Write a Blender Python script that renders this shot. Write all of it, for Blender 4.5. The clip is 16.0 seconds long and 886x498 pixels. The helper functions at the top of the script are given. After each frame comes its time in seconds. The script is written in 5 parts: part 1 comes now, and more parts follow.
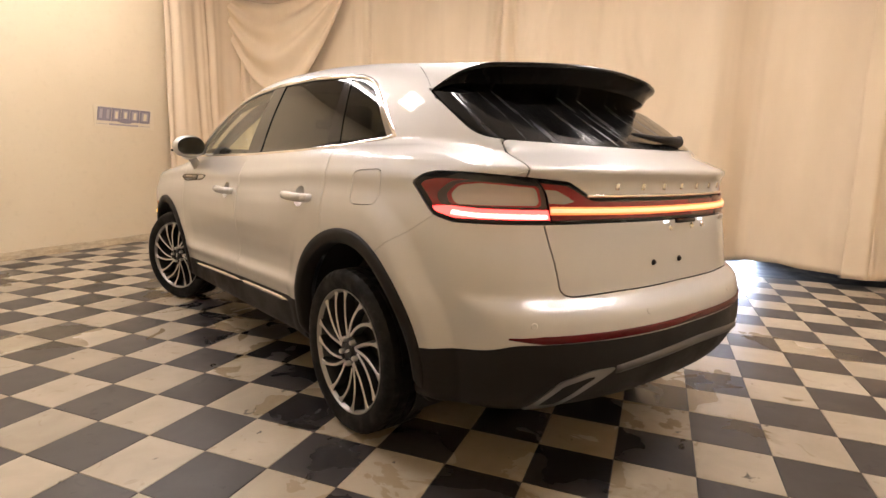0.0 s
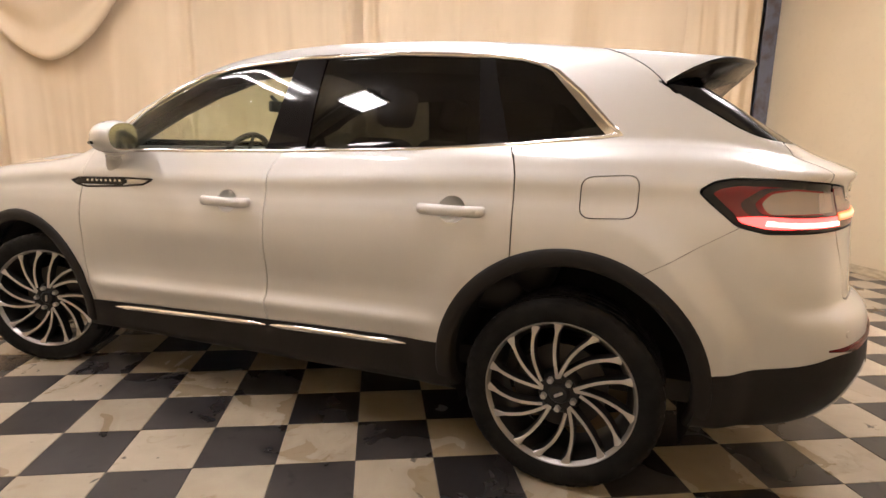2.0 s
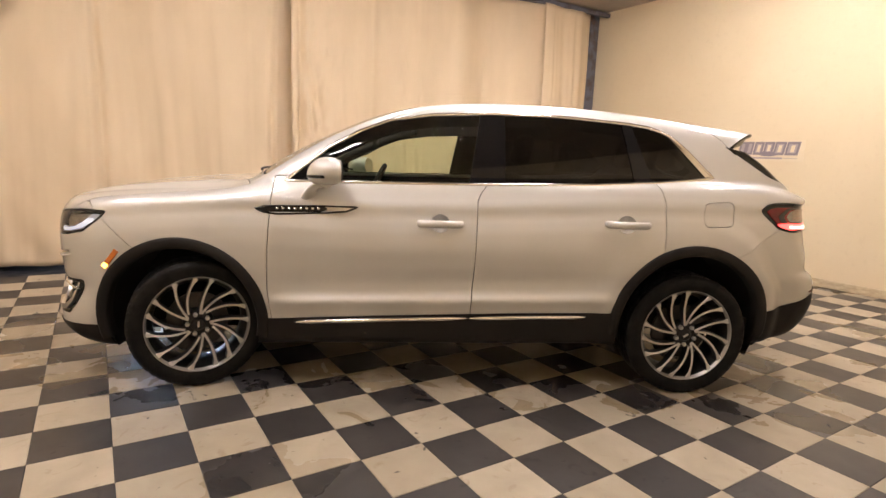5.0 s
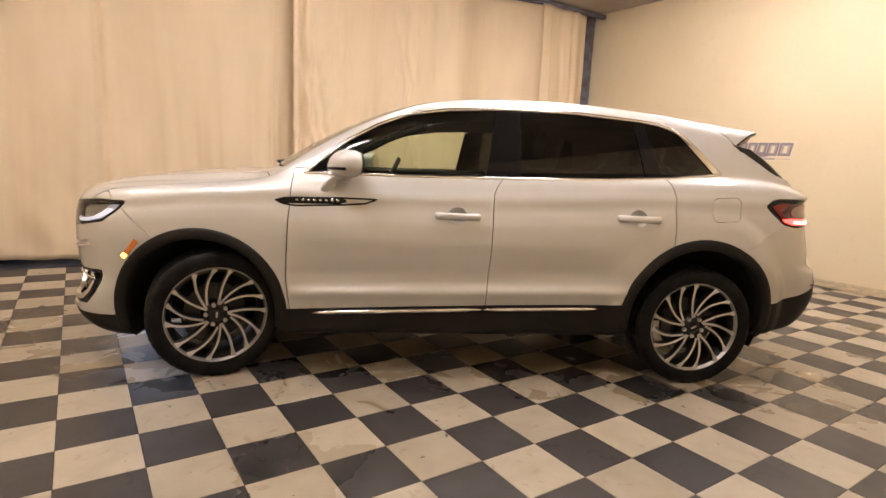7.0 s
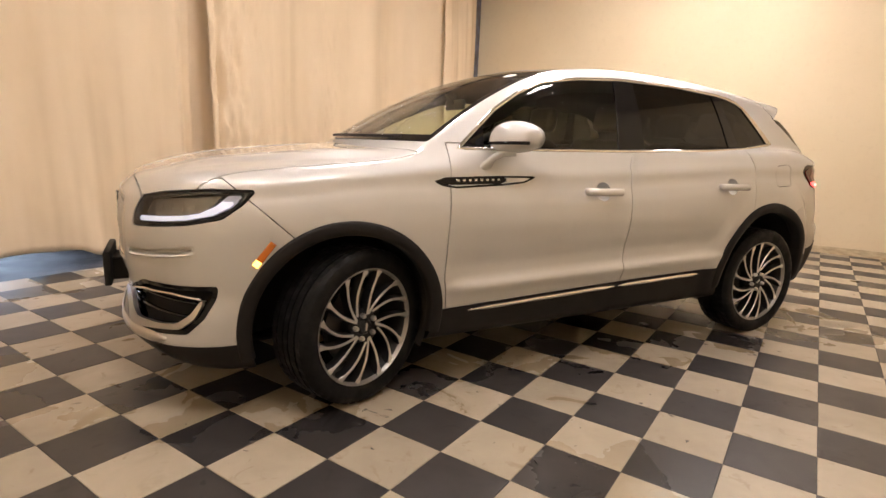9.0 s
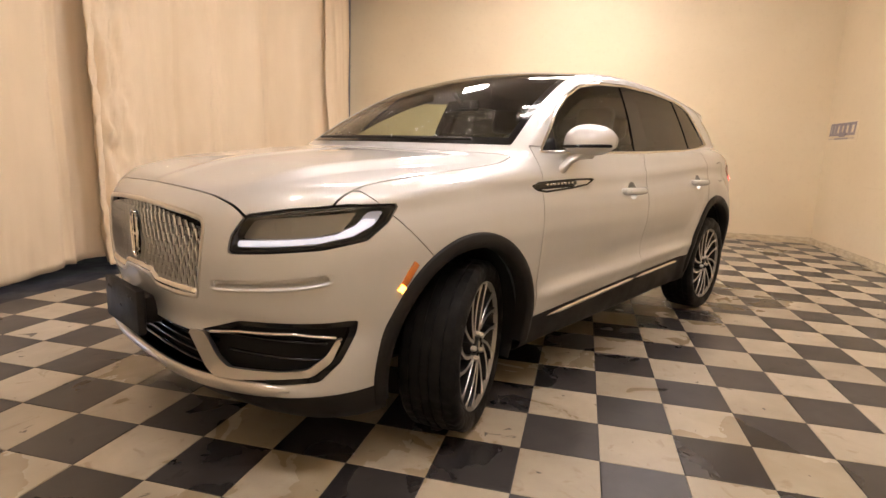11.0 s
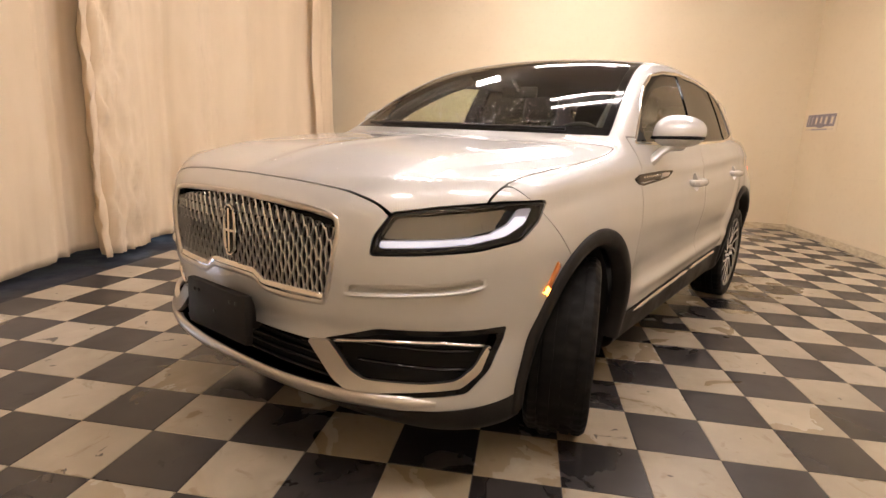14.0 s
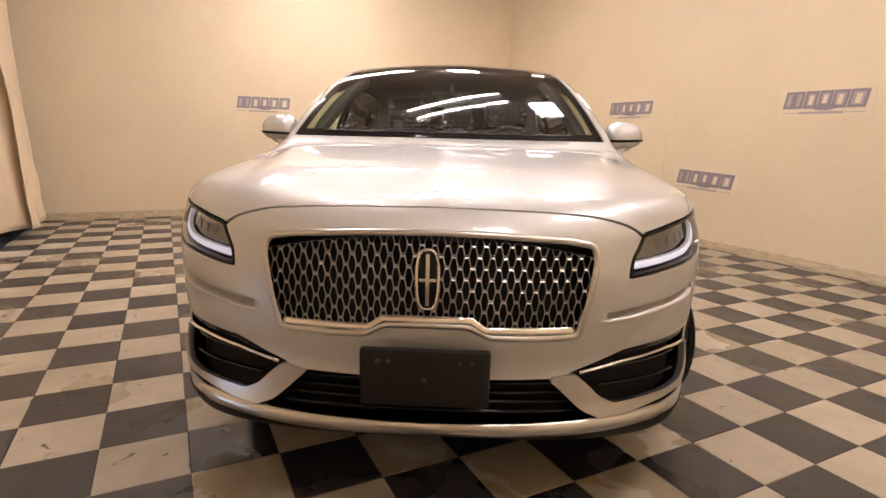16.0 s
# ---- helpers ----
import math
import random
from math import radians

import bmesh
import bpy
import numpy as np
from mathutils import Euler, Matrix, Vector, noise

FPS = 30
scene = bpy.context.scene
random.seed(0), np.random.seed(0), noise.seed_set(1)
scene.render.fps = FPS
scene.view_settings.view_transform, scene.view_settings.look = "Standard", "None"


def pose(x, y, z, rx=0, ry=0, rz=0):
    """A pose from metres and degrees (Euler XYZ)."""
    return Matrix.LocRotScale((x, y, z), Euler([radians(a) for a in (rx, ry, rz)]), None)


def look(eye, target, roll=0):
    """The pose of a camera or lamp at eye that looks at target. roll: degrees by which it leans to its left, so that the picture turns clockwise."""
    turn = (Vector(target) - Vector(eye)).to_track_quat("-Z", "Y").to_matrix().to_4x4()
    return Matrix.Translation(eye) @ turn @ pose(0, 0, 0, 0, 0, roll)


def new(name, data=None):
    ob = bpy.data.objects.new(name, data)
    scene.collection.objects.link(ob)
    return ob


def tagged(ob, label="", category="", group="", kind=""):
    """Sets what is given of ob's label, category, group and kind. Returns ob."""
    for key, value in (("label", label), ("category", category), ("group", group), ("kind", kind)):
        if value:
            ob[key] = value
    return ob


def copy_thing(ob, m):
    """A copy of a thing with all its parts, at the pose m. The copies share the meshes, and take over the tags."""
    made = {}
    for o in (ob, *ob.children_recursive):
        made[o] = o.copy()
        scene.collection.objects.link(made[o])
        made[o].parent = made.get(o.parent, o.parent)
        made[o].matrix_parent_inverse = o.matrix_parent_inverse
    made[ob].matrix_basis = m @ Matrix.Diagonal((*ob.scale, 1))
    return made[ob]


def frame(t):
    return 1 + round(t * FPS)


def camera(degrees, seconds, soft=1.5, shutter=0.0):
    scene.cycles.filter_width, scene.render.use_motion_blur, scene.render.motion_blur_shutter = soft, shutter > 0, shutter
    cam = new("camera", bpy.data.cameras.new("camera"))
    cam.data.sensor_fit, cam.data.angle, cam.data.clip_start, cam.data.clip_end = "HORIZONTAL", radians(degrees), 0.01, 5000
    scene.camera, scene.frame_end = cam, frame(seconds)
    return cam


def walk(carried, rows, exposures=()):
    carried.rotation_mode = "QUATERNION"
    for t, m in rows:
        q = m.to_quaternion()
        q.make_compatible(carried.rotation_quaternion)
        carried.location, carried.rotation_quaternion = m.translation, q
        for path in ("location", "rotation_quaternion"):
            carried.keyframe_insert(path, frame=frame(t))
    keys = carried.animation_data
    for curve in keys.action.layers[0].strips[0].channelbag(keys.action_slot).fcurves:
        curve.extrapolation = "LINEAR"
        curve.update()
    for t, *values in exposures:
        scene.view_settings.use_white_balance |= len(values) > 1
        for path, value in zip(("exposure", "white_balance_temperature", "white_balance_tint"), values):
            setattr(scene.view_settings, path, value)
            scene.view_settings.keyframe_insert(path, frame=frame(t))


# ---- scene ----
cam = camera(78.2, 16.0)
PATH = [
    (0, (-0.23, 0.912, 1.2), (-0.948, 2.75, 0.879), 1.5),
    (0.5, (-0.639, 1.018, 1.203), (-1.279, 2.882, 0.866), 2.2),
    (1, (-1.137, 1.061, 1.198), (-1.566, 2.985, 0.86), 1.9),
    (1.5, (-1.62, 1.101, 1.206), (-1.672, 3.07, 0.858), 1.6),
    (2, (-2.095, 1.11, 1.243), (-1.856, 3.06, 0.871), 1.3),
    (2.5, (-2.582, 1.064, 1.244), (-2.07, 2.967, 0.903), 1.9),
    (3, (-3.076, 1.066, 1.268), (-2.354, 2.903, 0.943), 2.4),
    (3.5, (-3.519, 1.012, 1.28), (-2.673, 2.797, 0.965), 2.2),
    (4, (-3.849, 1.074, 1.31), (-2.903, 2.806, 0.987), 1.8),
    (4.5, (-4.253, 1.051, 1.346), (-3.216, 2.728, 1.016), 2.1),
    (7, (-4.543, 1.093, 1.299), (-3.437, 2.727, 0.974), 3.0),
    (7.5, (-4.851, 1.458, 1.29), (-3.617, 2.995, 0.953), 2.9),
    (8, (-5.237, 1.76, 1.292), (-3.858, 3.164, 0.939), 2.6),
    (8.5, (-5.511, 2.204, 1.228), (-4.006, 3.468, 0.857), 2.5),
    (11, (-6.109, 3.891, 1.176), (-4.199, 4.368, 0.819), 2.1),
    (11.5, (-6.156, 4.074, 1.179), (-4.239, 4.512, 0.813), 2.0),
    (12, (-6.184, 4.177, 1.183), (-4.264, 4.58, 0.794), 1.6),
    (12.5, (-6.193, 4.196, 1.184), (-4.27, 4.584, 0.795), 1.2),
    (13, (-6.193, 4.192, 1.184), (-4.27, 4.576, 0.79), 1.4),
    (13.5, (-6.214, 4.274, 1.18), (-4.289, 4.637, 0.773), 2.5),
    (14, (-6.104, 4.566, 1.175), (-4.167, 4.851, 0.768), 2.9),
    (14.5, (-5.986, 5.013, 1.198), (-4.026, 5.043, 0.799), 2.4),
    (15, (-5.928, 5.488, 1.214), (-4.0, 5.128, 0.823), 1.9),
    (15.5, (-5.736, 5.856, 1.203), (-3.905, 5.152, 0.809), 1.9),
    (16, (-5.723, 6.238, 1.218), (-3.976, 5.351, 0.814), 1.4),
]
# stops, kelvin and tint of the clip's own exposure and white balance
GRADE = ((0, -.06, 6400, 10), (1, .02, 6300, 10), (2.5, .09, 6120, 10), (3.5, .07, 6120, 10), (4.5, .0, 6300, 10), (7, -.05, 6450, 10),
         (8.5, -.06, 6450, 10), (12.5, -.09, 6550, 12), (15, -.12, 6450, 13), (16, -.17, 6500, 14))
walk(cam, [(t, look(eye, target, roll)) for t, eye, target, roll in PATH], GRADE)

# ---------------------------------------------------------------- light
world = bpy.data.worlds.new("world")
scene.world = world
world.use_nodes = True
wn = world.node_tree
sky = wn.nodes.new("ShaderNodeTexSky")
sky.sky_type, sky.sun_disc = "NISHITA", False
sky.sun_elevation, sky.sun_rotation = radians(35), radians(200)
wn.links.new(sky.outputs[0], wn.nodes["Background"].inputs[0])
wn.nodes["Background"].inputs[1].default_value = 0.12

T = 0.3117                                       # pitch of the floor tiles
X0, X1, Y0, ZC = -6.75, 3.0, 0.55, 3.85          # west, east and south walls, ceiling

# daylight in the two door openings behind the curtain
for x, w, watts in ((-3.78, .75, 48), (.75, .7, 48)):
    day = bpy.data.lights.new("door_daylight", "AREA")
    day.shape, day.size, day.size_y, day.energy, day.color = "RECTANGLE", w, 2.1, watts, (.62, .75, 1)
    day.spread = radians(32)
    new("door_daylight", day).matrix_world = pose(x, 9.55, 1.08, 90, 0, 180)

# ---------------------------------------------------------------- materials
def mat(name, color, rough=0.5, metal=0.0, coat=0.0, glow=0.0, glow_color=None, shine=.5):
    m = bpy.data.materials.new(name)
    m.use_nodes = True
    b = m.node_tree.nodes["Principled BSDF"]
    b.inputs["Base Color"].default_value = (*color, 1)
    b.inputs["Roughness"].default_value = rough
    b.inputs["Metallic"].default_value = metal
    b.inputs["Specular IOR Level"].default_value = shine
    b.inputs["Coat Weight"].default_value = coat
    b.inputs["Coat Roughness"].default_value = .03
    if glow:
        b.inputs["Emission Color"].default_value = (*(glow_color or color), 1)
        b.inputs["Emission Strength"].default_value = glow
    return m


def nodes(m):
    return m.node_tree.nodes, m.node_tree.links, m.node_tree.nodes["Principled BSDF"]


def noise_node(m, scale, detail=4, rough=.55, coords="Object", stretch=None):
    n, l, _ = nodes(m)
    tc = n.new("ShaderNodeTexCoord")
    t = n.new("ShaderNodeTexNoise")
    t.inputs["Scale"].default_value, t.inputs["Detail"].default_value, t.inputs["Roughness"].default_value = scale, detail, rough
    if stretch:
        mp = n.new("ShaderNodeMapping")
        mp.inputs["Scale"].default_value = stretch
        l.new(tc.outputs[coords], mp.inputs[0])
        l.new(mp.outputs[0], t.inputs["Vector"])
    else:
        l.new(tc.outputs[coords], t.inputs["Vector"])
    return t


def ramp(m, source, stops):
    n, l, _ = nodes(m)
    r = n.new("ShaderNodeValToRGB")
    e = r.color_ramp.elements
    e[0].position, e[0].color = stops[0][0], (*stops[0][1], 1)
    e[1].position, e[1].color = stops[-1][0], (*stops[-1][1], 1)
    for pos, c in stops[1:-1]:
        k = e.new(pos)
        k.color = (*c, 1)
    l.new(source, r.inputs[0])
    return r


def grey(*stops):
    return [(p, (v, v, v)) for p, v in stops]


def mixed(m, a, b, factor, mode="MIX"):
    """Colours a and b (sockets or colours) mixed by factor."""
    n, l, _ = nodes(m)
    x = n.new("ShaderNodeMix")
    x.data_type, x.blend_type = "RGBA", mode
    for k, s in ((0, factor), (6, a), (7, b)):
        if isinstance(s, bpy.types.NodeSocket):
            l.new(s, x.inputs[k])
        elif isinstance(s, tuple):
            x.inputs[k].default_value = (*s, 1)
        else:
            x.inputs[k].default_value = s
    return x.outputs[2]


def bump(m, source, strength, distance=.002):
    n, l, b = nodes(m)
    k = n.new("ShaderNodeBump")
    k.inputs["Strength"].default_value, k.inputs["Distance"].default_value = strength, distance
    l.new(source, k.inputs["Height"])
    if b.inputs["Normal"].is_linked:
        l.new(b.inputs["Normal"].links[0].from_socket, k.inputs["Normal"])
    l.new(k.outputs[0], b.inputs["Normal"])


def glass(name, tint, gloss=.02, least=.05):
    """A pane: tinted and clear, with the mirror of its surface."""
    m = bpy.data.materials.new(name)
    m.use_nodes = True
    n, l = m.node_tree.nodes, m.node_tree.links
    n.remove(n["Principled BSDF"])
    see, mirror, mix, fr = (n.new("ShaderNode" + k) for k in ("BsdfTransparent", "BsdfGlossy", "MixShader", "LayerWeight"))
    see.inputs[0].default_value = (*tint, 1)
    mirror.inputs["Roughness"].default_value = gloss
    power, scale = n.new("ShaderNodeMath"), n.new("ShaderNodeMath")
    power.operation, scale.operation = "POWER", "MULTIPLY_ADD"
    power.inputs[1].default_value, scale.inputs[1].default_value, scale.inputs[2].default_value = 4.5, .95 - least, least
    l.new(fr.outputs["Facing"], power.inputs[0])
    l.new(power.outputs[0], scale.inputs[0])
    l.new(scale.outputs[0], mix.inputs[0])
    l.new(see.outputs[0], mix.inputs[1])
    l.new(mirror.outputs[0], mix.inputs[2])
    l.new(mix.outputs[0], n["Material Output"].inputs[0])
    return m


# -- car
m_paint = mat("pearl_paint", (.60, .58, .555), .46, .40, coat=1.0)
t = noise_node(m_paint, 2.2, 5)
t2 = noise_node(m_paint, 3.5, 6, stretch=(1, 1, .18))
dirt = ramp(m_paint, t2.outputs[0], grey((.45, 0), (.75, .25)))
nodes(m_paint)[1].new(mixed(m_paint, (.588, .582, .560), (.506, .484, .444), dirt.outputs[0]), nodes(m_paint)[2].inputs["Base Color"])
r = ramp(m_paint, t.outputs[0], grey((.3, .43), (.7, .50)))
nodes(m_paint)[1].new(r.outputs[0], nodes(m_paint)[2].inputs["Roughness"])
bump(m_paint, noise_node(m_paint, 2600, 1).outputs[0], .05, .0003)
m_clad = mat("black_plastic", (.016, .0145, .0135), .55, shine=.16)
bump(m_clad, noise_node(m_clad, 900, 2).outputs[0], .25, .0005)
t = noise_node(m_clad, 5, 5)
nodes(m_clad)[1].new(ramp(m_clad, t.outputs[0], grey((.35, .42), (.7, .68))).outputs[0], nodes(m_clad)[2].inputs["Roughness"])
m_gloss = mat("gloss_black", (.006, .006, .007), .07, shine=.32)
m_under = mat("spoiler_black", (.004, .004, .0045), .18, shine=.18)
m_streaked = mat("streaked_black_glass", (.007, .007, .008), .08, shine=.45)
t = noise_node(m_streaked, 15, 6, stretch=(.12, 1.6, .12))
nodes(m_streaked)[1].new(ramp(m_streaked, t.outputs[0], grey((.42, .05), (.58, .20), (.74, .42))).outputs[0], nodes(m_streaked)[2].inputs["Roughness"])
nodes(m_streaked)[1].new(ramp(m_streaked, t.outputs[0], grey((.44, .005), (.78, .018))).outputs[0], nodes(m_streaked)[2].inputs["Base Color"])
m_valance = mat("dark_silver_plastic", (.10, .095, .09), .4, .4)
m_finisher = mat("dull_chrome", (.34, .33, .31), .30, 1.0)
m_void = mat("unlit_black", (.006, .006, .006), .9)
m_chrome = mat("chrome", (.78, .76, .73), .10, 1.0)
m_mesh = mat("bright_grille_chrome", (.58, .56, .53), .34, .80)
m_satin = mat("satin_metal", (.62, .60, .57), .28, 1.0)
m_glass = glass("green_glass", (.77, .83, .72))
m_shield = glass("windscreen_glass", (.84, .88, .80))
m_tint = glass("privacy_glass", (.045, .045, .040))
m_lens = glass("clear_lens", (.93, .94, .95))
m_red = mat("red_lens", (.16, .006, .008), .16, coat=.3)
m_reddark = mat("dark_red_lens", (.035, .004, .005), .2, coat=.6)
m_redstrip = mat("dark_red_reflector", (.085, .003, .005), .25, shine=.3)
m_rubber = mat("tyre_rubber", (.007, .007, .007), .62, shine=.15)
t = noise_node(m_rubber, 14, 6)
nodes(m_rubber)[1].new(mixed(m_rubber, (.006, .006, .006), (.011, .010, .009), ramp(m_rubber, t.outputs[0], grey((.45, 0), (.75, 1))).outputs[0]), nodes(m_rubber)[2].inputs["Base Color"])
nodes(m_rubber)[1].new(ramp(m_rubber, t.outputs[0], grey((.4, .68), (.65, .40))).outputs[0], nodes(m_rubber)[2].inputs["Roughness"])
m_alloy = mat("machined_alloy", (.60, .58, .55), .30, .85)
m_lip = mat("darker_alloy", (.34, .33, .31), .40, .85)
m_rimdark = mat("dark_alloy_paint", (.016, .016, .017), .35, .2, shine=.4)
m_steel = mat("brake_steel", (.055, .052, .05), .45, .8)
m_amber = mat("amber_lens", (.55, .16, .02), .15, coat=1.0)
m_amber_lit = mat("lit_amber", (1, .45, .08), .3, glow=9, glow_color=(1, .42, .06))
m_drl = mat("lit_white_led", (.9, .92, 1), .3, glow=.62, glow_color=(.76, .80, 1))
m_guide = mat("frosted_light_guide", (.42, .41, .42), .35, glow=.20, glow_color=(.78, .80, 1))
m_brake_lit = mat("lit_red_led", (1, .1, .08), .3, glow=4.5, glow_color=(1, .055, .05))
m_brake_core = mat("lit_red_core", (1, .6, .5), .3, glow=2.8, glow_color=(1, .55, .46))
m_turn_core = mat("lit_orange_core", (1, .7, .3), .3, glow=1.05, glow_color=(1, .48, .30))
m_turn_lit = mat("lit_orange_led", (1, .5, .1), .3, glow=1.1, glow_color=(1, .17, .07))
m_plate_lit = mat("lit_plate_led", (.8, .85, 1), .3, glow=3, glow_color=(.72, .78, 1))
m_silver = mat("lamp_reflector", (.42, .36, .33), .26, .7)
m_lampgrey = mat("lamp_housing", (.28, .265, .24), .3, .6)
m_drop = glass("water", (.95, .96, .97), .05, .35)
m_trim_in = mat("dark_interior", (.018, .017, .016), .75)
m_seat = mat("seat_leather", (.030, .027, .025), .5)
bump(m_seat, noise_node(m_seat, 250, 3).outputs[0], .3, .001)
m_paper = mat("white_sticker", (.8, .8, .78), .6)

# -- room
m_wall = mat("cream_wall", (.74, .60, .38), .55)
t = noise_node(m_wall, .7, 4)
t2 = noise_node(m_wall, 14, 6)
c = ramp(m_wall, t.outputs[0], [(.3, (.69, .575, .39)), (.7, (.74, .63, .44))])
nodes(m_wall)[1].new(mixed(m_wall, c.outputs[0], (.60, .49, .32), ramp(m_wall, t2.outputs[0], grey((.55, 0), (.80, .30))).outputs[0]), nodes(m_wall)[2].inputs["Base Color"])
bump(m_wall, noise_node(m_wall, 180, 4).outputs[0], .12, .002)
bump(m_wall, noise_node(m_wall, 2.2, 3).outputs[0], .10, .02)
m_base = mat("cream_baseboard", (.60, .49, .32), .5)
t = noise_node(m_base, 9, 6, stretch=(1, 1, 3))
nodes(m_base)[1].new(ramp(m_base, t.outputs[0], [(.35, (.64, .53, .35)), (.75, (.40, .31, .20))]).outputs[0], nodes(m_base)[2].inputs["Base Color"])
m_cloth = mat("canvas", (.68, .54, .35), .9)
t = noise_node(m_cloth, 3.0, 5, stretch=(1, 1, .3))
t2 = noise_node(m_cloth, 400, 2, stretch=(1, 1, 1))
c = ramp(m_cloth, t.outputs[0], [(.3, (.78, .64, .455)), (.7, (.72, .585, .405))])
nodes(m_cloth)[1].new(c.outputs[0], nodes(m_cloth)[2].inputs["Base Color"])
bump(m_cloth, t2.outputs[0], .25, .001)
bump(m_cloth, noise_node(m_cloth, 4, 3, stretch=(1, 1, .3)).outputs[0], .10, .03)
m_ceiling = mat("ceiling_grey", (.42, .38, .33), .8)
nodes(m_ceiling)[1].new(ramp(m_ceiling, noise_node(m_ceiling, 1.4, 5).outputs[0], [(.3, (.36, .33, .30)), (.7, (.48, .43, .37))]).outputs[0], nodes(m_ceiling)[2].inputs["Base Color"])
m_post = mat("blue_grey_steel", (.16, .17, .21), .5, .2)
t = noise_node(m_post, 6, 6)
nodes(m_post)[1].new(ramp(m_post, t.outputs[0], [(.45, (.17, .18, .23)), (.62, (.12, .10, .10)), (.75, (.16, .07, .03))]).outputs[0], nodes(m_post)[2].inputs["Base Color"])
m_concrete = mat("wet_dark_concrete", (.030, .034, .045), .5, shine=.25)
t = noise_node(m_concrete, 3, 7)
nodes(m_concrete)[1].new(ramp(m_concrete, t.outputs[0], [(.35, (.014, .016, .026)), (.7, (.040, .043, .056))]).outputs[0], nodes(m_concrete)[2].inputs["Base Color"])
nodes(m_concrete)[1].new(ramp(m_concrete, t.outputs[0], grey((.4, .38), (.65, .75))).outputs[0], nodes(m_concrete)[2].inputs["Roughness"])
m_board = mat("sign_paper", (.72, .615, .44), .5)
m_sign = mat("sign_ink", (.25, .215, .24), .45)
m_signlight = mat("sign_grey_blue", (.40, .345, .335), .45)
m_light = mat("lit_diffuser", (.9, .85, .75), .4, glow=72.0, glow_color=(1, .89, .86))
m_panel = mat("lit_panel", (.9, .85, .75), .4, glow=68.0, glow_color=(1, .89, .86))
m_panel_dim = mat("lit_dim_panel", (.9, .85, .75), .4, glow=47.0, glow_color=(1, .89, .86))
m_frame = mat("white_enamel", (.7, .68, .64), .4)


def tile_mat(name, low, high, stain, amount, film):
    """Vinyl tile: each one a little different, clouded, scuffed and wet in patches."""
    m = mat(name, low, .35)
    n, l, b = nodes(m)
    info = n.new("ShaderNodeObjectInfo")
    geo = n.new("ShaderNodeNewGeometry")
    where = n.new("ShaderNodeTexNoise")
    where.inputs["Scale"].default_value, where.inputs["Detail"].default_value = 1.1, 6
    l.new(geo.outputs["Position"], where.inputs["Vector"])
    cloud = n.new("ShaderNodeTexNoise")
    cloud.inputs["Scale"].default_value, cloud.inputs["Detail"].default_value, cloud.inputs["Distortion"].default_value = 5.5, 7, .6
    cloud.noise_dimensions = "4D"
    k = n.new("ShaderNodeMath")
    k.operation = "MULTIPLY"
    k.inputs[1].default_value = 37
    l.new(info.outputs["Random"], k.inputs[0])
    l.new(k.outputs[0], cloud.inputs["W"])
    l.new(geo.outputs["Position"], cloud.inputs["Vector"])
    c = ramp(m, cloud.outputs[0], [(.3, low), (.72, high)])
    tone = ramp(m, info.outputs["Random"], grey((0, .80), (1, 1.0)))
    col = mixed(m, c.outputs[0], tone.outputs[0], 1.0, "MULTIPLY")
    scuff = n.new("ShaderNodeTexNoise")
    scuff.inputs["Scale"].default_value, scuff.inputs["Detail"].default_value, scuff.inputs["Distortion"].default_value = 9, 8, 1.4
    l.new(geo.outputs["Position"], scuff.inputs["Vector"])
    spots = ramp(m, scuff.outputs[0], grey((.62, 0), (.72, amount)))
    col = mixed(m, col, stain, spots.outputs[0])
    grime = ramp(m, where.outputs[0], grey((.45, 0), (.75, .40)))
    col = mixed(m, col, stain, grime.outputs[0])
    # small black scuffs
    marks = n.new("ShaderNodeTexNoise")
    marks.inputs["Scale"].default_value, marks.inputs["Detail"].default_value, marks.inputs["Distortion"].default_value = 11, 3, .8
    shifted = n.new("ShaderNodeMapping")
    shifted.inputs["Location"].default_value = (7.3, 2.1, 0)
    l.new(geo.outputs["Position"], shifted.inputs[0])
    l.new(shifted.outputs[0], marks.inputs["Vector"])
    col = mixed(m, col, (.018, .016, .014), ramp(m, marks.outputs[0], grey((.70, 0), (.73, .85))).outputs[0])
    # water and washed-off dirt round the car; the dark film is unbroken under it
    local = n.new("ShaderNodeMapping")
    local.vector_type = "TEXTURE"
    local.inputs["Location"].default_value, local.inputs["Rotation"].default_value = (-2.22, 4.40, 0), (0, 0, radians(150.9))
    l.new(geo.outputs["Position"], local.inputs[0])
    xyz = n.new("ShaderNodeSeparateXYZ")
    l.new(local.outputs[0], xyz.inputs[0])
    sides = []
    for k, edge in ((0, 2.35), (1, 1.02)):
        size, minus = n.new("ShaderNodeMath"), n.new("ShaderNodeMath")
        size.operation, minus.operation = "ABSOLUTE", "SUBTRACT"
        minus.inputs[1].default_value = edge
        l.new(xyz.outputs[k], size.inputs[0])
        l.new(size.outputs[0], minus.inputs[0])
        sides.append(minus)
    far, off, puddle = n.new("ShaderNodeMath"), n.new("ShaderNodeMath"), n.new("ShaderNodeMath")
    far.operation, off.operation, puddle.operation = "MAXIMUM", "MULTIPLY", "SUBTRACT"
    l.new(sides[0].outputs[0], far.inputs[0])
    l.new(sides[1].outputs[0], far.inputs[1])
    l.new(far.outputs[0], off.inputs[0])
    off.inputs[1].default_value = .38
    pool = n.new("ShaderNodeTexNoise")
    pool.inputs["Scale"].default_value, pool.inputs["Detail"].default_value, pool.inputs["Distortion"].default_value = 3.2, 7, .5
